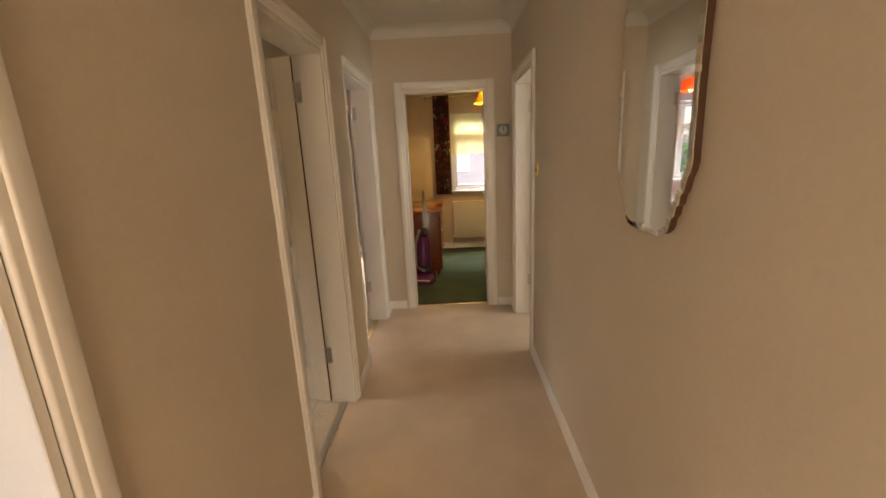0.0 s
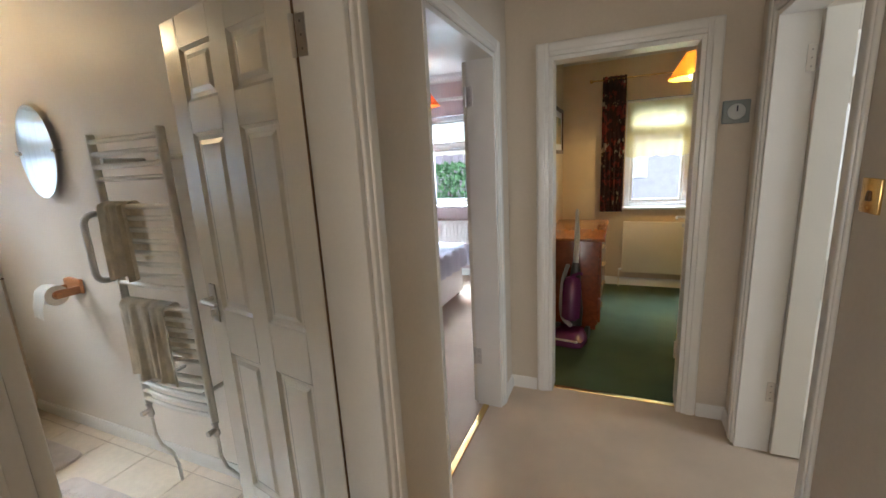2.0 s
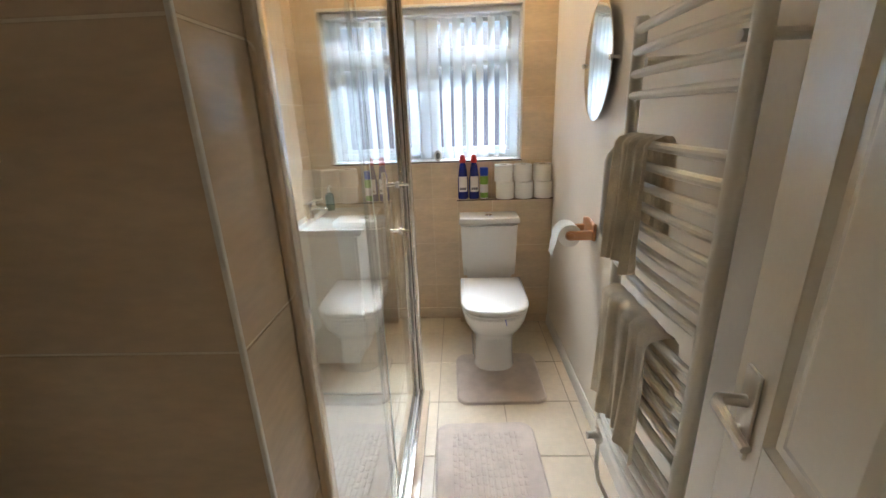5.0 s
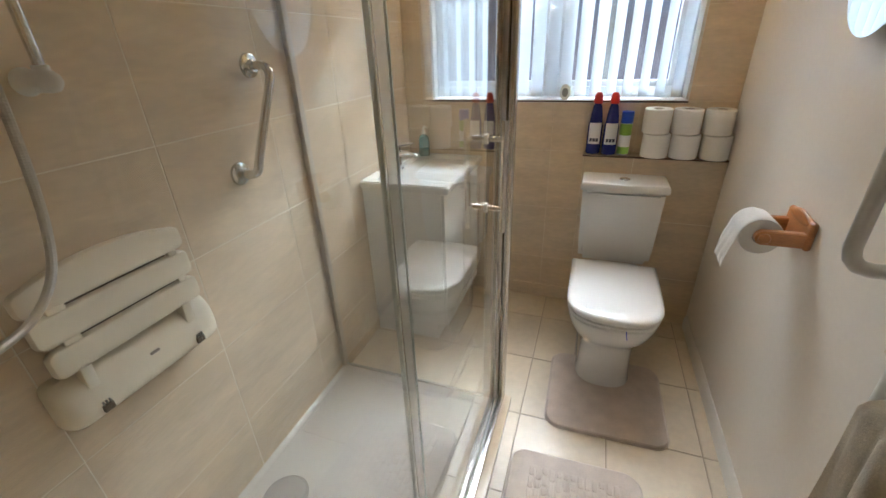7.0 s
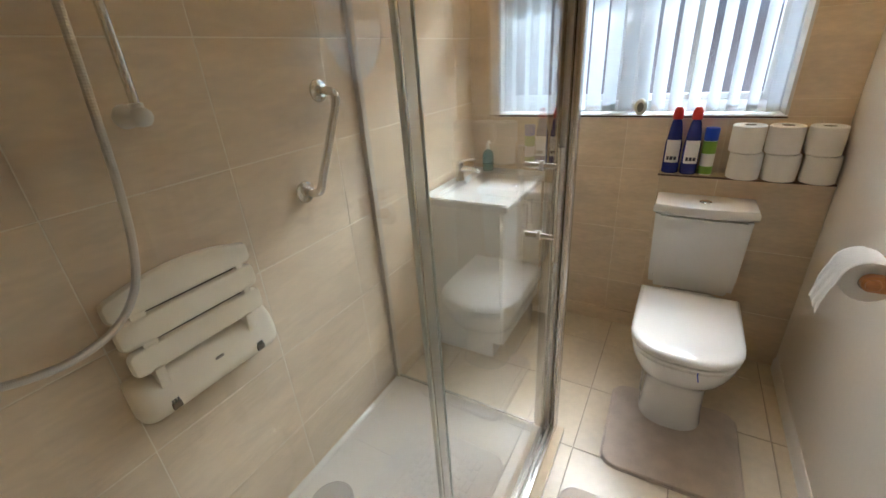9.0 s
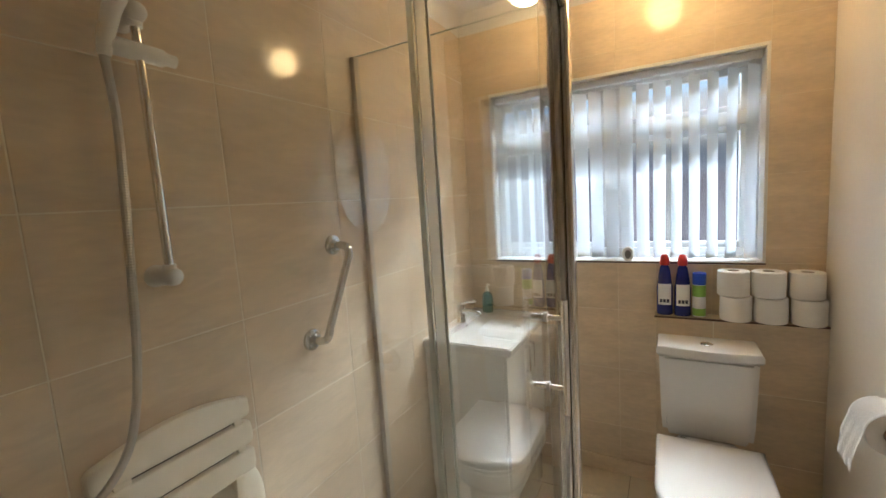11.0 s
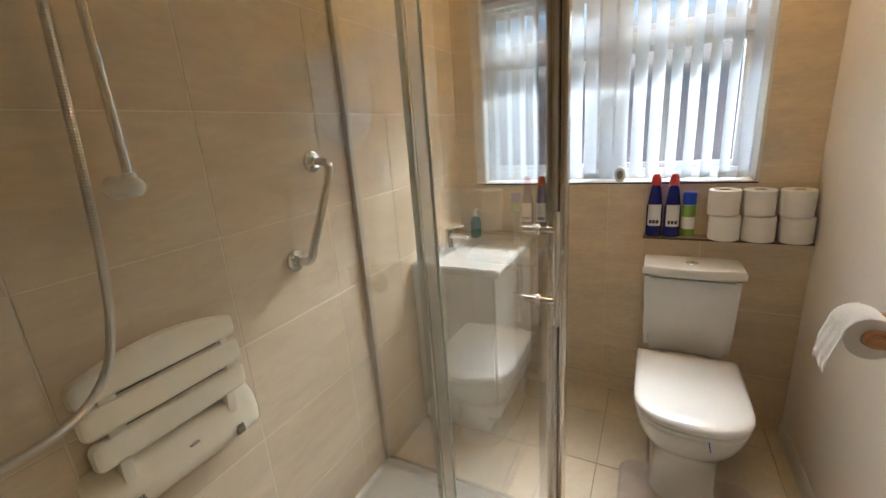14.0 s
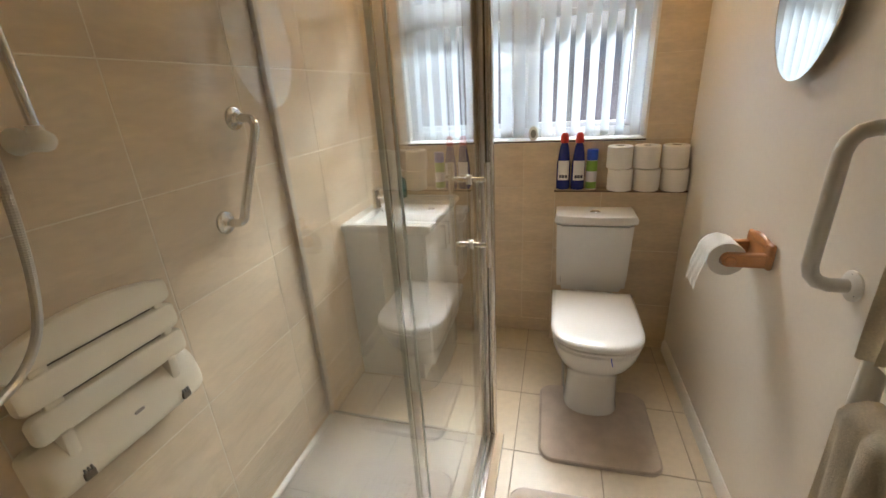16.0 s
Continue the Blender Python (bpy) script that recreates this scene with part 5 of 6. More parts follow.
for x in (-0.112, 0.133):
    ar = part("support_arm", turn(boxed(-0.012, 0.012, -0.018, 0.010, -0.094, 0.012, 0.004, 2), pose(x, 0.055, 0.126, -5)), M["cream_plastic"], se)
    # dark block carries the shade inside the socket
    part("arm_socket", boxed(x - 0.011, x + 0.011, 0.066, 0.0752, 0.016, 0.034, 0.001), M["slot"], ar, "hinge socket with its shade as a dark colour")
    for q in (-0.007, 0.0, 0.007):
        part("arm_tooth", boxed(x + q - 0.0014, x + q + 0.0014, 0.070, 0.0756, 0.034, 0.043), M["bolt"], ar)
prof = [(0.0, -0.006), (0.0, 0.120), (0.030, 0.120), (0.046, 0.108), (0.058, 0.088), (0.066, 0.062), (0.070, 0.035), (0.067, 0.016), (0.056, 0.002), (0.036, -0.005)]
part("wall_mount", loft([[Vector((x, y * k, 0.057 + (z - 0.057) * (0.4 + 0.6 * k))) for y, z in prof] for x, k in ((-0.186, 0.55), (-0.183, 0.76), (-0.175, 0.91), (-0.162, 0.98), (-0.145, 1.0), (0.158, 1.0), (0.176, 0.98), (0.189, 0.91), (0.197, 0.76), (0.200, 0.55))]), M["cream_plastic"], se)
part("mount_slot", boxed(-0.012, 0.012, 0.058, 0.0675, 0.066, 0.073, 0.002), M["card"], se, "dark drain slot")

# lamp, cord, alcove unit
lp = thing("globe_ceiling_lamp", "lit opal glass globe on the bathroom ceiling", "ceiling lamp", -3.15, 2.562, H)
part("base", lathe([(0.055, 0.0), (0.055, -0.015), (0.045, -0.030)], 32), M["plastic"], lp)
part("globe", lathe([(0.0, -0.172), (0.026, -0.168), (0.054, -0.153), (0.074, -0.128), (0.081, -0.095), (0.075, -0.062), (0.060, -0.040), (0.046, -0.026)], 36, cap=False), M["glow_lamp"], lp, "glowing opal globe")
pc = thing("pull_cord", "white light pull cord with a plastic handle", "pull cord", -0.842, 2.20, H - 0.04)
part("ceiling_switch", lathe([(0.042, 0.04), (0.042, 0.01), (0.036, -0.002), (0.008, -0.034)], 28), M["plastic"], pc)
part("cord", tube([(0, 0, -0.03), (0.002, 0.001, -0.6), (0, 0, -1.178)], 0.0014, 6), M["plastic"], pc)
hp = part("cord_handle", lathe([(0.0, -1.176), (0.0085, -1.177), (0.0112, -1.182), (0.0092, -1.200), (0.0092, -1.216), (0.0118, -1.249), (0.0105, -1.256), (0.0, -1.257)], 24, cap=False), M["plastic"], pc)
for a0, z0 in ((20, -1.210), (60, -1.216)):
    part("print_mark", tube([Vector((0.0100 * math.cos(radians(a0 + 12 * k - 40)), 0.0100 * math.sin(radians(a0 + 12 * k - 40)), z0 + 0.004 * math.sin(k * 0.9))) for k in range(7)], 0.0006, 5), M["ink"], hp, "faded printed mark")
cb = thing("storage_unit", "white framed storage unit with grey frosted fronts", "storage unit", -0.825, 1.765, 0.0)
for sx in (-1, 1):
    for y in (-0.205, 0.19):
        part("upright", boxed(sx * 0.166 - 0.012, sx * 0.166 + 0.012, y, y + 0.024, 0.0, 1.27, 0.003, 2), M["plastic"], cb)
for z in (0.06, 0.36, 0.65, 0.938, 1.235):
    part("shelf_frame", boxed(-0.156, 0.156, -0.20, 0.212, z, z + 0.022, 0.003, 2), M["plastic"], cb)
for z in (0.085, 0.385, 0.675, 0.964):
    part("drawer_front", boxed(-0.152, 0.152, -0.19, 0.200, z, z + 0.258, 0.006, 2), M["vac_grey"], cb, "grey frosted drawer")

# ---- hallway things ----
hm_ = thing("wall_mirror", "frameless hallway mirror with a wavy scalloped edge", "mirror", 0.70, 1.757, 1.62)


def scallop(inset, depth):
    pts = []
    for k in range(96):
        a = 2 * math.pi * k / 96
        c, s = math.cos(a), math.sin(a)
        e = 0.34
        y, z = 0.206 * math.copysign(abs(c) ** e, c), 0.385 * math.copysign(abs(s) ** e, s)
        cut = max(0.0, (abs(y) / 0.206 + abs(z) / 0.385 - 1.52)) * 0.50
        wave = 1 - 0.020 * (0.5 + 0.5 * math.cos(a * 22))
        k2 = (1 - cut) * wave
        y, z = y * k2, z * k2
        pts.append(Vector((-depth, y * (1 - inset / 0.206), z * (1 - inset / 0.385))))
    return pts


part("backing", loft([scallop(0.012, 0.0), scallop(0.004, 0.004), scallop(0.004, 0.020), scallop(0.008, 0.022)]), M["dark_wood"], hm_, "dark wood backing board")
part("glass", loft([scallop(0.0, 0.0225), scallop(0.0, 0.0250), scallop(0.014, 0.0275)]), M["mirror"], hm_, "mirror glass with a cut edge", smooth=8)
for y, z in ((-0.2, 0.0), (0.2, 0.0), (0.0, -0.37)):
    part("clip", boxed(-0.032, -0.022, y - 0.006, y + 0.006, z - 0.008, z + 0.008, 0.002), M["satin"], hm_)

sw = thing("light_switch", "brass plate light switch on the hallway wall", "light switch", 0.70, 3.295, 1.335)
part("plate", boxed(-0.008, 0.0, -0.043, 0.043, -0.043, 0.043, 0.003, 2), M["brass"], sw)
part("rocker", turn(boxed(-0.004, 0.006, -0.007, 0.007, -0.013, 0.013, 0.002), pose(-0.009, 0, 0, 0, 8, 0)), M["dark_wood"], sw, "dark rocker")
for z in (-0.03, 0.03):
    part("screw", turn(lathe([(0.004, 0), (0.003, 0.0015)], 10), pose(-0.008, 0, z, 0, -90)), M["brass"], sw)
th_ = thing("thermostat", "grey square wall thermostat with a round dial", "thermostat", 0.622, 4.40, 1.632)
part("casing", boxed(-0.055, 0.055, -0.028, 0.0, -0.053, 0.053, 0.006, 3), M["thermo"], th_)
dl = part("dial", turn(lathe([(0.036, 0.0), (0.034, 0.010), (0.028, 0.012), (0.0, 0.012)], 32, cap=False), pose(0, -0.028, 0, 90)), M["vac_grey"], th_, "pale dial")
part("pointer", boxed(-0.003, 0.003, -0.043, -0.039, 0.0, 0.026), M["ink"], dl)
sd = thing("smoke_alarm", "white round smoke alarm on the hallway ceiling", "smoke alarm", 0.095, 3.70, H)
part("base", lathe([(0.055, 0.0), (0.055, -0.012), (0.050, -0.016)], 36), M["plastic"], sd)
part("cover", lathe([(0.046, -0.016), (0.046, -0.024), (0.038, -0.034), (0.020, -0.038), (0.0, -0.038)], 36, cap=False), M["plastic"], sd)
for k in range(12):
    a = 2 * math.pi * k / 12
    part("vent", turn(boxed(0.0455, 0.0475, -0.007, 0.007, -0.0235, -0.018), pose(0, 0, 0, 0, 0, math.degrees(a))), M["bolt"], sd)

# ---- study things ----


def pendant(name, label, x, y, zb, r0, r1, h, material, cord):
    ob = thing(name, label, "pendant lamp", x, y, H)
    z = zb - H
    part("ceiling_rose", lathe([(0.045, 0.0), (0.042, -0.012), (0.015, -0.022), (0.006, -0.03)], 24), M["plastic"], ob)
    part("cord", tube([(0, 0, -0.02), (0, 0, z + h * 0.85)], 0.003, 8), M["plastic"], ob)
    part("lamp_holder", lathe([(0.012, z + h * 0.9), (0.018, z + h * 0.8), (0.018, z + h * 0.5)], 16), M["plastic"], ob)
    n = 48
    sh_ = part("shade", loft([[Vector(((r + d) * (1 + 0.012 * (j % 2)) * math.cos(2 * math.pi * j / n), (r + d) * (1 + 0.012 * (j % 2)) * math.sin(2 * math.pi * j / n), zz)) for j in range(n)]
                              for r, zz, d in ((r1, z + h, 0), (r0, z, 0), (r0, z, -0.0015), (r1, z + h, -0.0015))], cap=False), material, ob)
    part("shade_ring", tube([(r0 * 1.006 * math.cos(2 * math.pi * j / 40), r0 * 1.006 * math.sin(2 * math.pi * j / 40), z) for j in range(41)], 0.003, 6), material, sh_)
    part("bulb", lathe([(0.0, z - 0.005 + 0.0), (0.016, z), (0.022, z + 0.02), (0.018, z + 0.04), (0.012, z + 0.055)], 18, cap=False), M["bulb_glow"], ob, "lit bulb")
    return ob


pendant("pendant_lamp", "lit pendant lamp with a yellow pleated shade", 0.62, 5.90, 2.02, 0.165, 0.05, 0.19, M["shade_yellow"], 0.3)

ds = thing("chest_of_drawers", "mahogany chest of drawers with a polished top", "chest of drawers", -0.22, 5.97, 0.0)
part("carcass", boxed(-0.225, 0.205, -0.515, 0.515, 0.05, 0.775, 0.004, 2), M["desk"], ds)
part("plinth", boxed(-0.215, 0.19, -0.50, 0.50, 0.0, 0.05), M["desk"], ds)
part("top", boxed(-0.245, 0.25, -0.535, 0.535, 0.775, 0.80, 0.006, 3), M["desk_top"], ds, "polished orange-brown top")
for k, (z0, z1) in enumerate(((0.07, 0.28), (0.29, 0.46), (0.47, 0.62), (0.63, 0.765))):
    dw = part("drawer", boxed(0.206, 0.226, -0.505, 0.505, z0, z1, 0.004, 2), M["desk"], ds)
    for y in (-0.36, 0.34):
        zc = (z0 + z1) / 2
        part("handle", tube(arc((0.228, y, zc + 0.006), 0.038, 180, 360, 10, (0, 1, 0), (0.25, 0, 0.55)), 0.0045, 8), M["brass"], dw, "brass drop handle")
        for s in (-1, 1):
            part("handle_boss", turn(lathe([(0.011, 0), (0.009, 0.006), (0.004, 0.014)], 14), pose(0.226, y + s * 0.038, zc + 0.006, 0, 90)), M["brass"], dw)

vc = thing("vacuum_cleaner", "upright purple vacuum cleaner with a pale grey handle", "vacuum cleaner", -0.215, 5.20, 0.0, -8)
part("floor_head", loft([[Vector((x * k, y0 + y * k, z)) for x, y in ((-0.15, -0.02), (-0.13, -0.13), (-0.08, -0.16), (0.08, -0.16), (0.13, -0.13), (0.15, -0.02), (0.12, 0.10), (-0.12, 0.10))] for z, k, y0 in ((0.006, 0.96, 0), (0.015, 1.0, 0), (0.055, 0.97, 0), (0.085, 0.78, 0.02), (0.098, 0.5, 0.04))]), M["purple"], vc)
part("head_trim", boxed(-0.10, 0.10, -0.155, -0.135, 0.05, 0.066, 0.006, 2), M["vac_grey"], vc)
for s in (-1, 1):
    part("wheel", tube([(s * 0.105, 0.10, 0.05), (s * 0.135, 0.10, 0.05)], 0.05, 24), M["vac_black"], vc)
lean = pose(0, 0.06, 0.10, -9, 0, 0)
part("dust_bin", turn(lathe([(0.05, 0.0), (0.072, 0.02), (0.075, 0.20), (0.07, 0.30), (0.055, 0.345), (0.02, 0.36)], 28), lean @ pose(0.0, -0.03, 0.06)), M["purple"], vc, "translucent purple dust bin")
part("bin_top", turn(tube([(0, -0.03, 0.42), (0.05, -0.05, 0.445), (0.07, -0.03, 0.44)], 0.012, 10), lean), M["purple"], vc)
part("spine", turn(loft([[Vector((w * math.cos(a), 0.06 + d * math.sin(a), z)) for a in (2 * math.pi * j / 20 for j in range(20))] for z, w, d in ((0.0, 0.07, 0.05), (0.12, 0.075, 0.045), (0.35, 0.05, 0.035), (0.52, 0.03, 0.025))]), lean), M["vac_black"], vc)
part("handle", turn(loft([[Vector((w * math.cos(a), y + d * math.sin(a), z)) for a in (2 * math.pi * j / 16 for j in range(16))] for z, w, d, y in ((0.40, 0.022, 0.018, 0.055), (0.60, 0.024, 0.018, 0.055), (0.75, 0.022, 0.016, 0.05), (0.86, 0.018, 0.014, 0.03), (0.93, 0.016, 0.012, 0.02), (0.96, 0.008, 0.006, 0.018))]), lean), M["vac_grey"], vc, "pale grey handle")
part("hose", tube([lean @ Vector(v) for v in smooth_path([(-0.06, 0.05, 0.50), (-0.10, 0.06, 0.35), (-0.10, 0.04, 0.15), (-0.06, -0.02, 0.06), (0.02, -0.10, 0.03)], 8)], [0.018 if j % 2 else 0.0155 for j in range(33)], 12), M["vac_grey"], vc, "ribbed grey hose")


def radiator(name, label, x, y, z0, w, h, material, ribs=True):
    ob = thing(name, label, "radiator", x, y, z0)
    bm = boxed(-w / 2, w / 2, -0.075, -0.055, 0, h, 0.006, 2)
    n = int(w / 0.05) if ribs else 0
    for k in range(n):
        c = -w / 2 + w * (k + 0.5) / n
        part("rib", boxed(c - 0.012, c + 0.012, -0.082, -0.074, 0.03, h - 0.03, 0.004), material, ob)
    part("panel", bm, material, ob)
    part("top_grille", boxed(-w / 2, w / 2, -0.056, -0.03, h - 0.012, h, 0.003), material, ob)
    for s in (-1, 1):
        part("valve", tube([(s * (w / 2 + 0.03), -0.06, 0.03), (s * (w / 2 - 0.01), -0.06, 0.03)], 0.012, 10), M["satin"], ob)
        part("pipe", tube([(s * (w / 2 + 0.03), -0.06, 0.03), (s * (w / 2 + 0.03), -0.06, -z0)], 0.0075, 8), material, ob)
    part("bracket", boxed(-w / 2 + 0.1, w / 2 - 0.1, -0.056, -0.001, h * 0.3, h * 0.35), material, ob)
    return ob


radiator("radiator", "cream panel radiator under the study window", 0.76, 6.88, 0.165, 1.18, 0.565, M["radiator"], False)
radiator("radiator", "white panel radiator under the bedroom window", -2.2, 6.872, 0.15, 1.2, 0.58, M["plastic"])


def curtain(name, label, x0, x1, y, z0, z1, material, folds, rod=True):
    ob = thing(name, label, "curtain", (x0 + x1) / 2, y, z0)
    n, w, h = folds * 8, x1 - x0, z1 - z0
    bm = bmesh.new()
    grid = []
    for i in range(9):
        zz = h * i / 8
        grid.append([bm.verts.new((-w / 2 + w * j / n, 0.022 * math.sin(2 * math.pi * folds * j / n) * (1.15 - 0.3 * i / 8) + 0.005 * math.sin(j * 0.7 + i), zz)) for j in range(n + 1)])
    for p, q in zip(grid, grid[1:]):
        for j in range(n):
            bm.faces.new((p[j], p[j + 1], q[j + 1], q[j]))
    bmesh.ops.solidify(bm, geom=list(bm.faces), thickness=0.003)
    part("cloth", bm, material, ob, smooth=80)
    part("heading_tape", boxed(-w / 2, w / 2, -0.012, 0.012, h - 0.03, h - 0.004, 0.002), material, ob)
    return ob


curtain("curtain", "dark floral curtain drawn back beside the study window", -0.075, 0.155, 6.80, 0.845, 2.245, M["curtain"], 5)
curtain("curtain", "dark floral curtain at the far side of the study window", 1.36, 1.62, 6.80, 0.845, 2.245, M["curtain"], 5)
cr = thing("curtain_rod", "thin brass curtain rod over the study window", "curtain rod", 0.76, 6.80, 2.215)
part("rod", tube([(-0.93, 0, 0), (0.93, 0, 0)], 0.009, 12), M["brass"], cr)
for s in (-1, 1):
    part("finial", lathe([(0.0, -0.022), (0.014, -0.014), (0.019, 0.0), (0.014, 0.014), (0.0, 0.022)], 14, at=(s * 0.945, 0, 0), cap=False), M["brass"], cr)
    part("bracket", tube([(s * 0.80, 0, 0), (s * 0.80, 0.079, 0)], 0.007, 8), M["brass"], cr)
nb = thing("net_blind", "sheer yellow blind with a scalloped hem in the study window", "blind", 0.757, 6.905, 1.40)
bm = bmesh.new()
n = 96
rows = [[bm.verts.new((-0.585 + 1.17 * j / n, 0.003 * math.sin(j * 0.9), (0.03 + 0.02 * abs(math.sin(math.pi * j / 12)) * -1) if i == 0 else 0.05 + 0.54 * (i - 1) / 4)) for j in range(n + 1)] for i in range(6)]
for p, q in zip(rows, rows[1:]):
    for j in range(n):
        bm.faces.new((p[j], p[j + 1], q[j + 1], q[j]))
bmesh.ops.solidify(bm, geom=list(bm.faces), thickness=0.001)
part("cloth", bm, M["net"], nb, smooth=80)
part("roller", tube([(-0.59, 0, 0.585), (0.59, 0, 0.585)], 0.011, 12), M["plastic"], nb)
pf = thing("picture_frame", "framed landscape print on the study wall", "picture", -0.482, 6.40, 1.72)
for a, b, c, d in ((-0.31, -0.275, -0.225, 0.225), (0.275, 0.31, -0.225, 0.225), (-0.275, 0.275, -0.225, -0.19), (-0.275, 0.275, 0.19, 0.225)):
    part("frame_bar", boxed(0.0, 0.024, a, b, c, d, 0.005, 2), M["dark_wood"], pf)
part("mount", boxed(0.001, 0.010, -0.277, 0.277, -0.192, 0.192), M["label"], pf, "cream card mount")
part("print", boxed(0.009, 0.0125, -0.21, 0.21, -0.13, 0.13), M["picture"], pf, "faded landscape print")

# ---- bedroom things ----
pendant("pendant_lamp", "lit pendant lamp with an orange shade", -1.87, 6.18, 2.075, 0.185, 0.075, 0.15, M["shade_orange"], 0.3)
bd = thing("bed", "white divan bed with a grey-lilac duvet", "bed", -2.44, 5.45, 0.0)
part("divan_base", boxed(-0.96, 0.96, -0.70, 0.70, 0.04, 0.36, 0.02, 3), M["bed_base"], bd)
for sx in (-0.9, 0.9):
    for sy in (-0.64, 0.64):
        part("foot", lathe([(0.025, 0.0), (0.03, 0.01), (0.022, 0.045)], 14, at=(sx, sy, 0)), M["dark_wood"], bd)
part("mattress", boxed(-0.95, 0.95, -0.69, 0.69, 0.36, 0.54, 0.04, 4), M["bed_base"], bd)
part("headboard", boxed(-1.03, -0.962, -0.70, 0.70, 0.10, 1.0, 0.02, 3), M["bedding"], bd)


def duvet(x0, x1, y0, y1, ztop, drop, seed, thick=0.05):
    rnd = random.Random(seed)
    n, m = 56, 48
    bm = bmesh.new()
    g = []
    for i in range(n + 1):
        row = []
        for j in range(m + 1):
            u, v = i / n, j / m
            x, y = x0 + (x1 - x0) * u, y0 + (y1 - y0) * v
            ex, ey = max(0, x - 0.95), max(0, abs(y) - 0.69)
            over = min(drop, ex + ey)
            z = ztop + 0.018 * noise.noise(Vector((x * 3.1, y * 3.1, seed))) + 0.012 * noise.noise(Vector((x * 9, y * 9, seed)))
            wr = 0.018 * math.sin((x if ey > ex else y) * 34 + 3 * noise.noise(Vector((x * 4, y * 4, 2)))) if over > 0.02 else 0
            z -= over * 1.05
            xx = min(x, 0.95) + (0.055 + wr + 0.25 * min(over, 0.06) if ex > 0 else 0)
            yy = math.copysign(min(abs(y), 0.69), y) + (math.copysign(0.055 + wr, y) if ey > 0 else 0)
            row.append(bm.verts.new((xx, yy, z)))
        g.append(row)
    for p, q in zip(g, g[1:]):
        for j in range(m):
            bm.faces.new((p[j], p[j + 1], q[j + 1], q[j]))
    bmesh.ops.solidify(bm, geom=list(bm.faces), thickness=0.012)
    return bm


dv = thing("duvet", "rumpled grey-lilac duvet hanging over the bed's foot", "duvet", -2.44, 5.45, 0.0)
part("cover", duvet(-0.55, 1.17, -0.90, 0.90, 0.585, 0.24, 3), M["bedding"], dv, smooth=80)
tw = thing("throw", "grey and white striped throw across the foot of the bed", "throw", -2.44, 5.45, 0.02)
part("cloth", duvet(0.45, 1.21, -0.93, -0.40, 0.60, 0.27, 5), M["blanket"], tw, smooth=80)
for y in (-0.36, 0.36):
    pl = thing("pillow", "plump grey-lilac pillow at the head of the bed", "pillow", -3.15, 5.45 + y, 0.575, 0, "pillows")
    part("cushion", loft([[Vector((0.20 * k * math.copysign(abs(math.cos(a)) ** 0.5, math.cos(a)), 0.31 * k * math.copysign(abs(math.sin(a)) ** 0.5, math.sin(a)), z)) for a in (2 * math.pi * j / 32 for j in range(32))]
                          for z, k in ((0.0, 0.6), (0.02, 0.92), (0.06, 1.0), (0.10, 0.92), (0.13, 0.6), (0.138, 0.25))]), M["bedding"], pl, smooth=80)
curtain("curtain", "white curtain drawn back beside the bedroom window", -3.25, -2.90, 6.80, 0.2, 2.2, M["bed_curtain"], 6)
curtain("curtain", "white curtain at the door side of the bedroom window", -1.46, -1.18, 6.80, 0.2, 2.2, M["bed_curtain"], 5)
ct = thing("curtain_track", "white curtain track over the bedroom window", "curtain track", -2.2, 6.80, 2.2)
part("track", boxed(-1.1, 1.1, -0.015, 0.015, -0.006, 0.03, 0.004, 2), M["plastic"], ct)
part("bracket", boxed(-0.9, -0.86, 0.0, 0.071, 0.0, 0.02), M["plastic"], ct)
part("bracket", boxed(0.86, 0.9, 0.0, 0.071, 0.0, 0.02), M["plastic"], ct)

# ---- outdoors ----


def fence(name, x0, y0, ux, uy, count):
    ob = thing(name, "tall stained board fence with concrete posts", "fence", x0, y0, -0.15, math.degrees(math.atan2(uy, ux)), kind="")
    me = None
    for k in range(count):
        if me is None:
            b = part("board", boxed(0, 0.14, -0.01, 0.01, 0.05, 1.80, 0.004), M["fence"], ob)
            me = b.data
        else:
            b = new("board", me)
            b.parent = ob
        b.location = (0.15 * k, 0.012 * (k % 2), 0.01 * math.sin(k * 2.3))
    for k in range(0, count + 1, 12):
        part("post", boxed(0.15 * k - 0.05, 0.15 * k + 0.05, -0.06, 0.04, 0.0, 1.95, 0.01), M["concrete"], ob)
    return ob


fence("fence", -9.0, 12.5, 1, 0, 54)
fence("fence", -6.6, 8.0, 0, -1, 60)


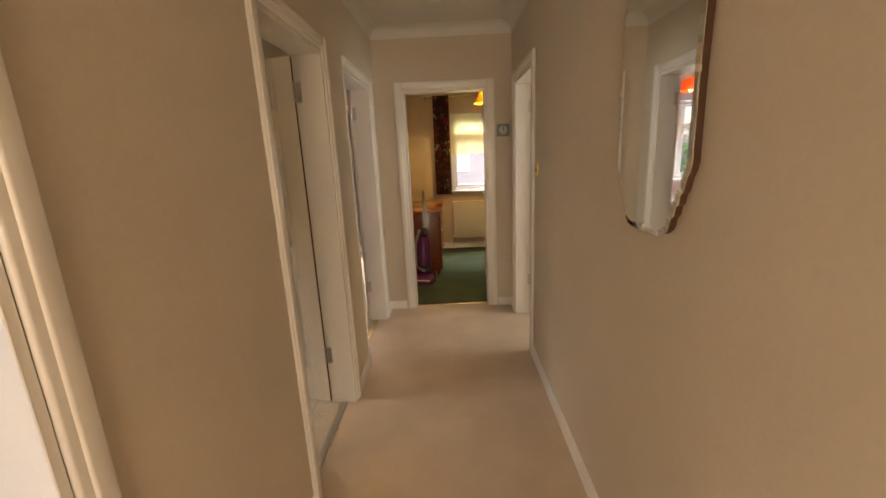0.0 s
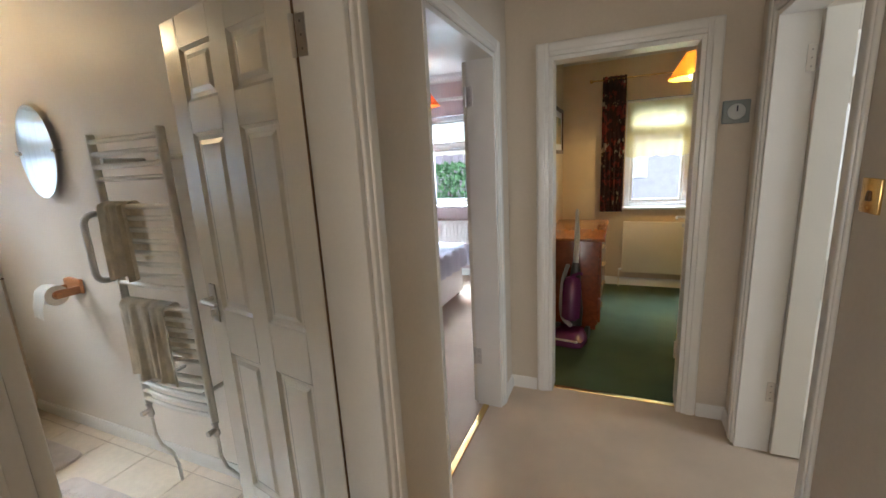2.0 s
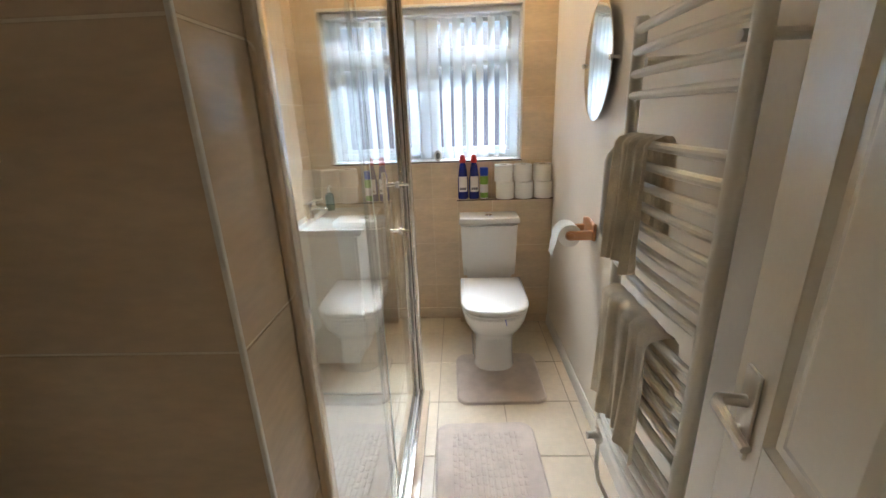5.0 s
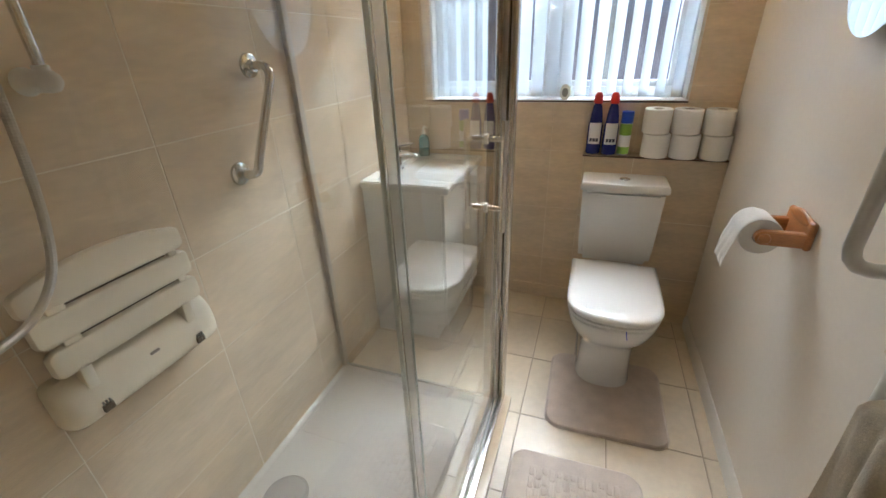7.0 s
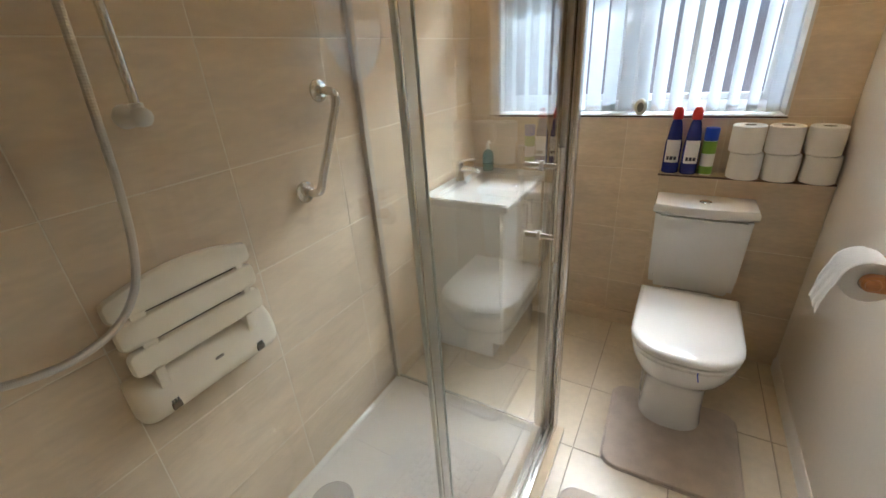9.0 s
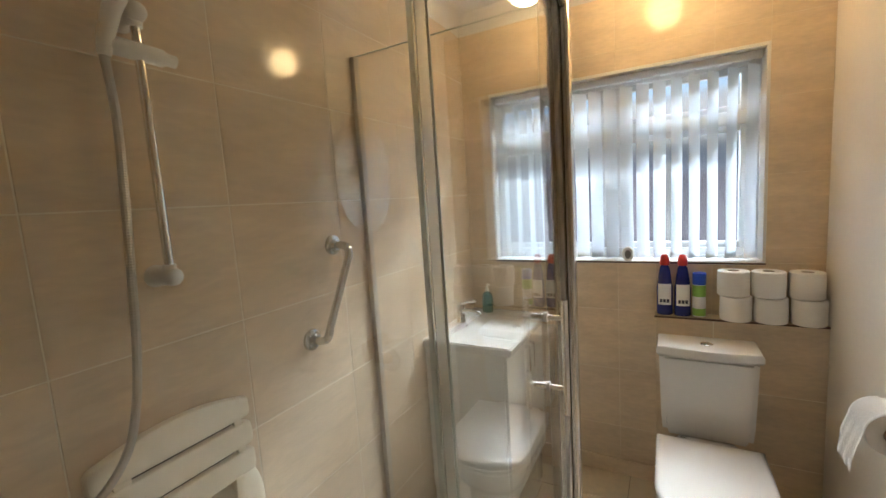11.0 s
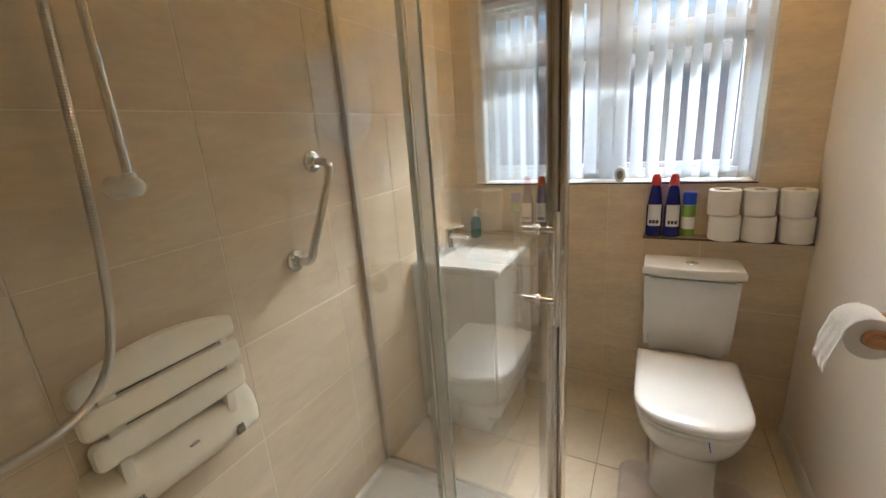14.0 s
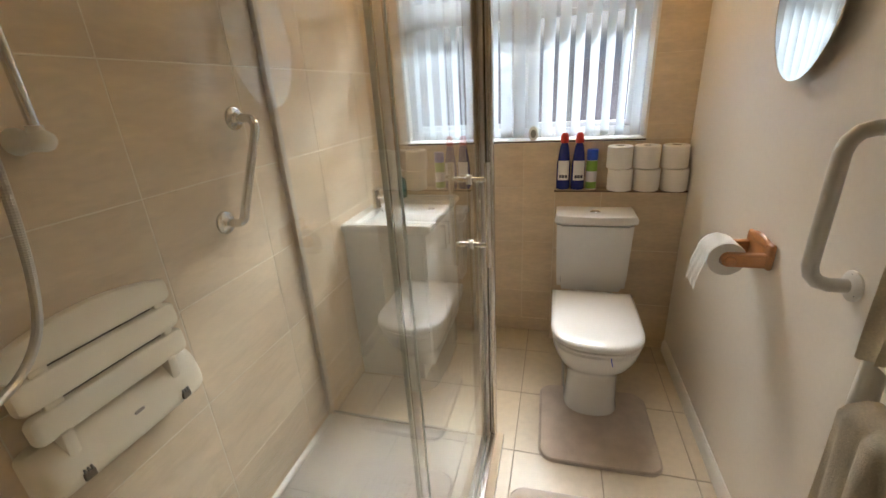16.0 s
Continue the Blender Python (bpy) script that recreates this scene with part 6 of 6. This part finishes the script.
def shrub(name, label, x, y, r, h, count, seed):
    ob = thing(name, label, "shrub", x, y, -0.15)
    rnd = random.Random(seed)
    part("stem", tube([(0, 0, 0), (0.03, 0.02, h * 0.4), (0.0, 0.06, h * 0.7)], [0.04, 0.03, 0.012], 8), M["dark_wood"], ob)
    bm = bmesh.new()
    for _ in range(count):
        t, a = rnd.random(), rnd.uniform(0, 6.283)
        rad = r * math.sqrt(rnd.random()) * (0.55 + 0.6 * math.sin(math.pi * min(1, t * 1.1)) * (0.8 + 0.3 * math.sin(3 * a)))
        c = Vector((rad * math.cos(a), rad * math.sin(a), 0.1 + h * t))
        s = rnd.uniform(0.04, 0.09)
        m = Matrix.Translation(c) @ Euler((rnd.uniform(0, 6), rnd.uniform(0, 6), rnd.uniform(0, 6))).to_matrix().to_4x4()
        q = [bm.verts.new(m @ Vector(p)) for p in ((-s, 0, 0), (0, -s * 0.45, s * 0.12), (s, 0, 0), (0, s * 0.45, s * 0.12))]
        bm.faces.new(q)
    part("crown", bm, M["leaf"], ob, "dense green leaves", smooth=0)
    return ob


shrub("shrub", "bushy green garden shrub by the fence", -3.6, 11.0, 0.9, 1.5, 1600, 2)
shrub("shrub", "low green garden shrub by the fence", -5.6, 11.6, 1.1, 1.7, 1600, 3)
shrub("shrub", "small green garden shrub by the fence", -2.2, 11.8, 0.6, 1.1, 900, 4)

nh = thing("neighbour_house", "grey-lilac rendered bungalow with white windows", "house", 3.0, 15.0, -0.15)
part("wall", boxed(-4.5, 4.5, 0, 5, 0, 2.7), M["facade"], nh)
part("roof", loft([[Vector((x, y, z)) for y, z in ((-0.35, 2.62), (2.5, 4.5), (5.35, 2.62), (5.35, 2.74), (2.5, 4.64), (-0.35, 2.74))] for x in (-4.8, 4.8)]), M["concrete"], nh, "pale tiled roof", smooth=0)
for x in (-2.8, -0.6, 1.8):
    wn = part("window", boxed(x - 0.6, x + 0.6, -0.04, 0.02, 0.9, 2.1, 0.01), M["upvc"], nh)
    for s in (-0.29, 0.29):
        part("pane", boxed(x + s - 0.25, x + s + 0.25, -0.048, -0.036, 1.0, 2.0), M["pane"], wn)
nw = thing("neighbour_house", "grey-lilac rendered gable wall beyond the fence", "house", -11.0, 2.0, -0.15)
part("wall", boxed(-3, 0, -6, 6, 0, 2.5), M["facade"], nw)
part("roof", loft([[Vector((x, y, z)) for x, z in ((0.3, 2.45), (-1.5, 3.6), (-3.3, 2.45), (-3.3, 2.57), (-1.5, 3.74), (0.3, 2.57))] for y in (-6.2, 6.2)]), M["concrete"], nw, smooth=0)
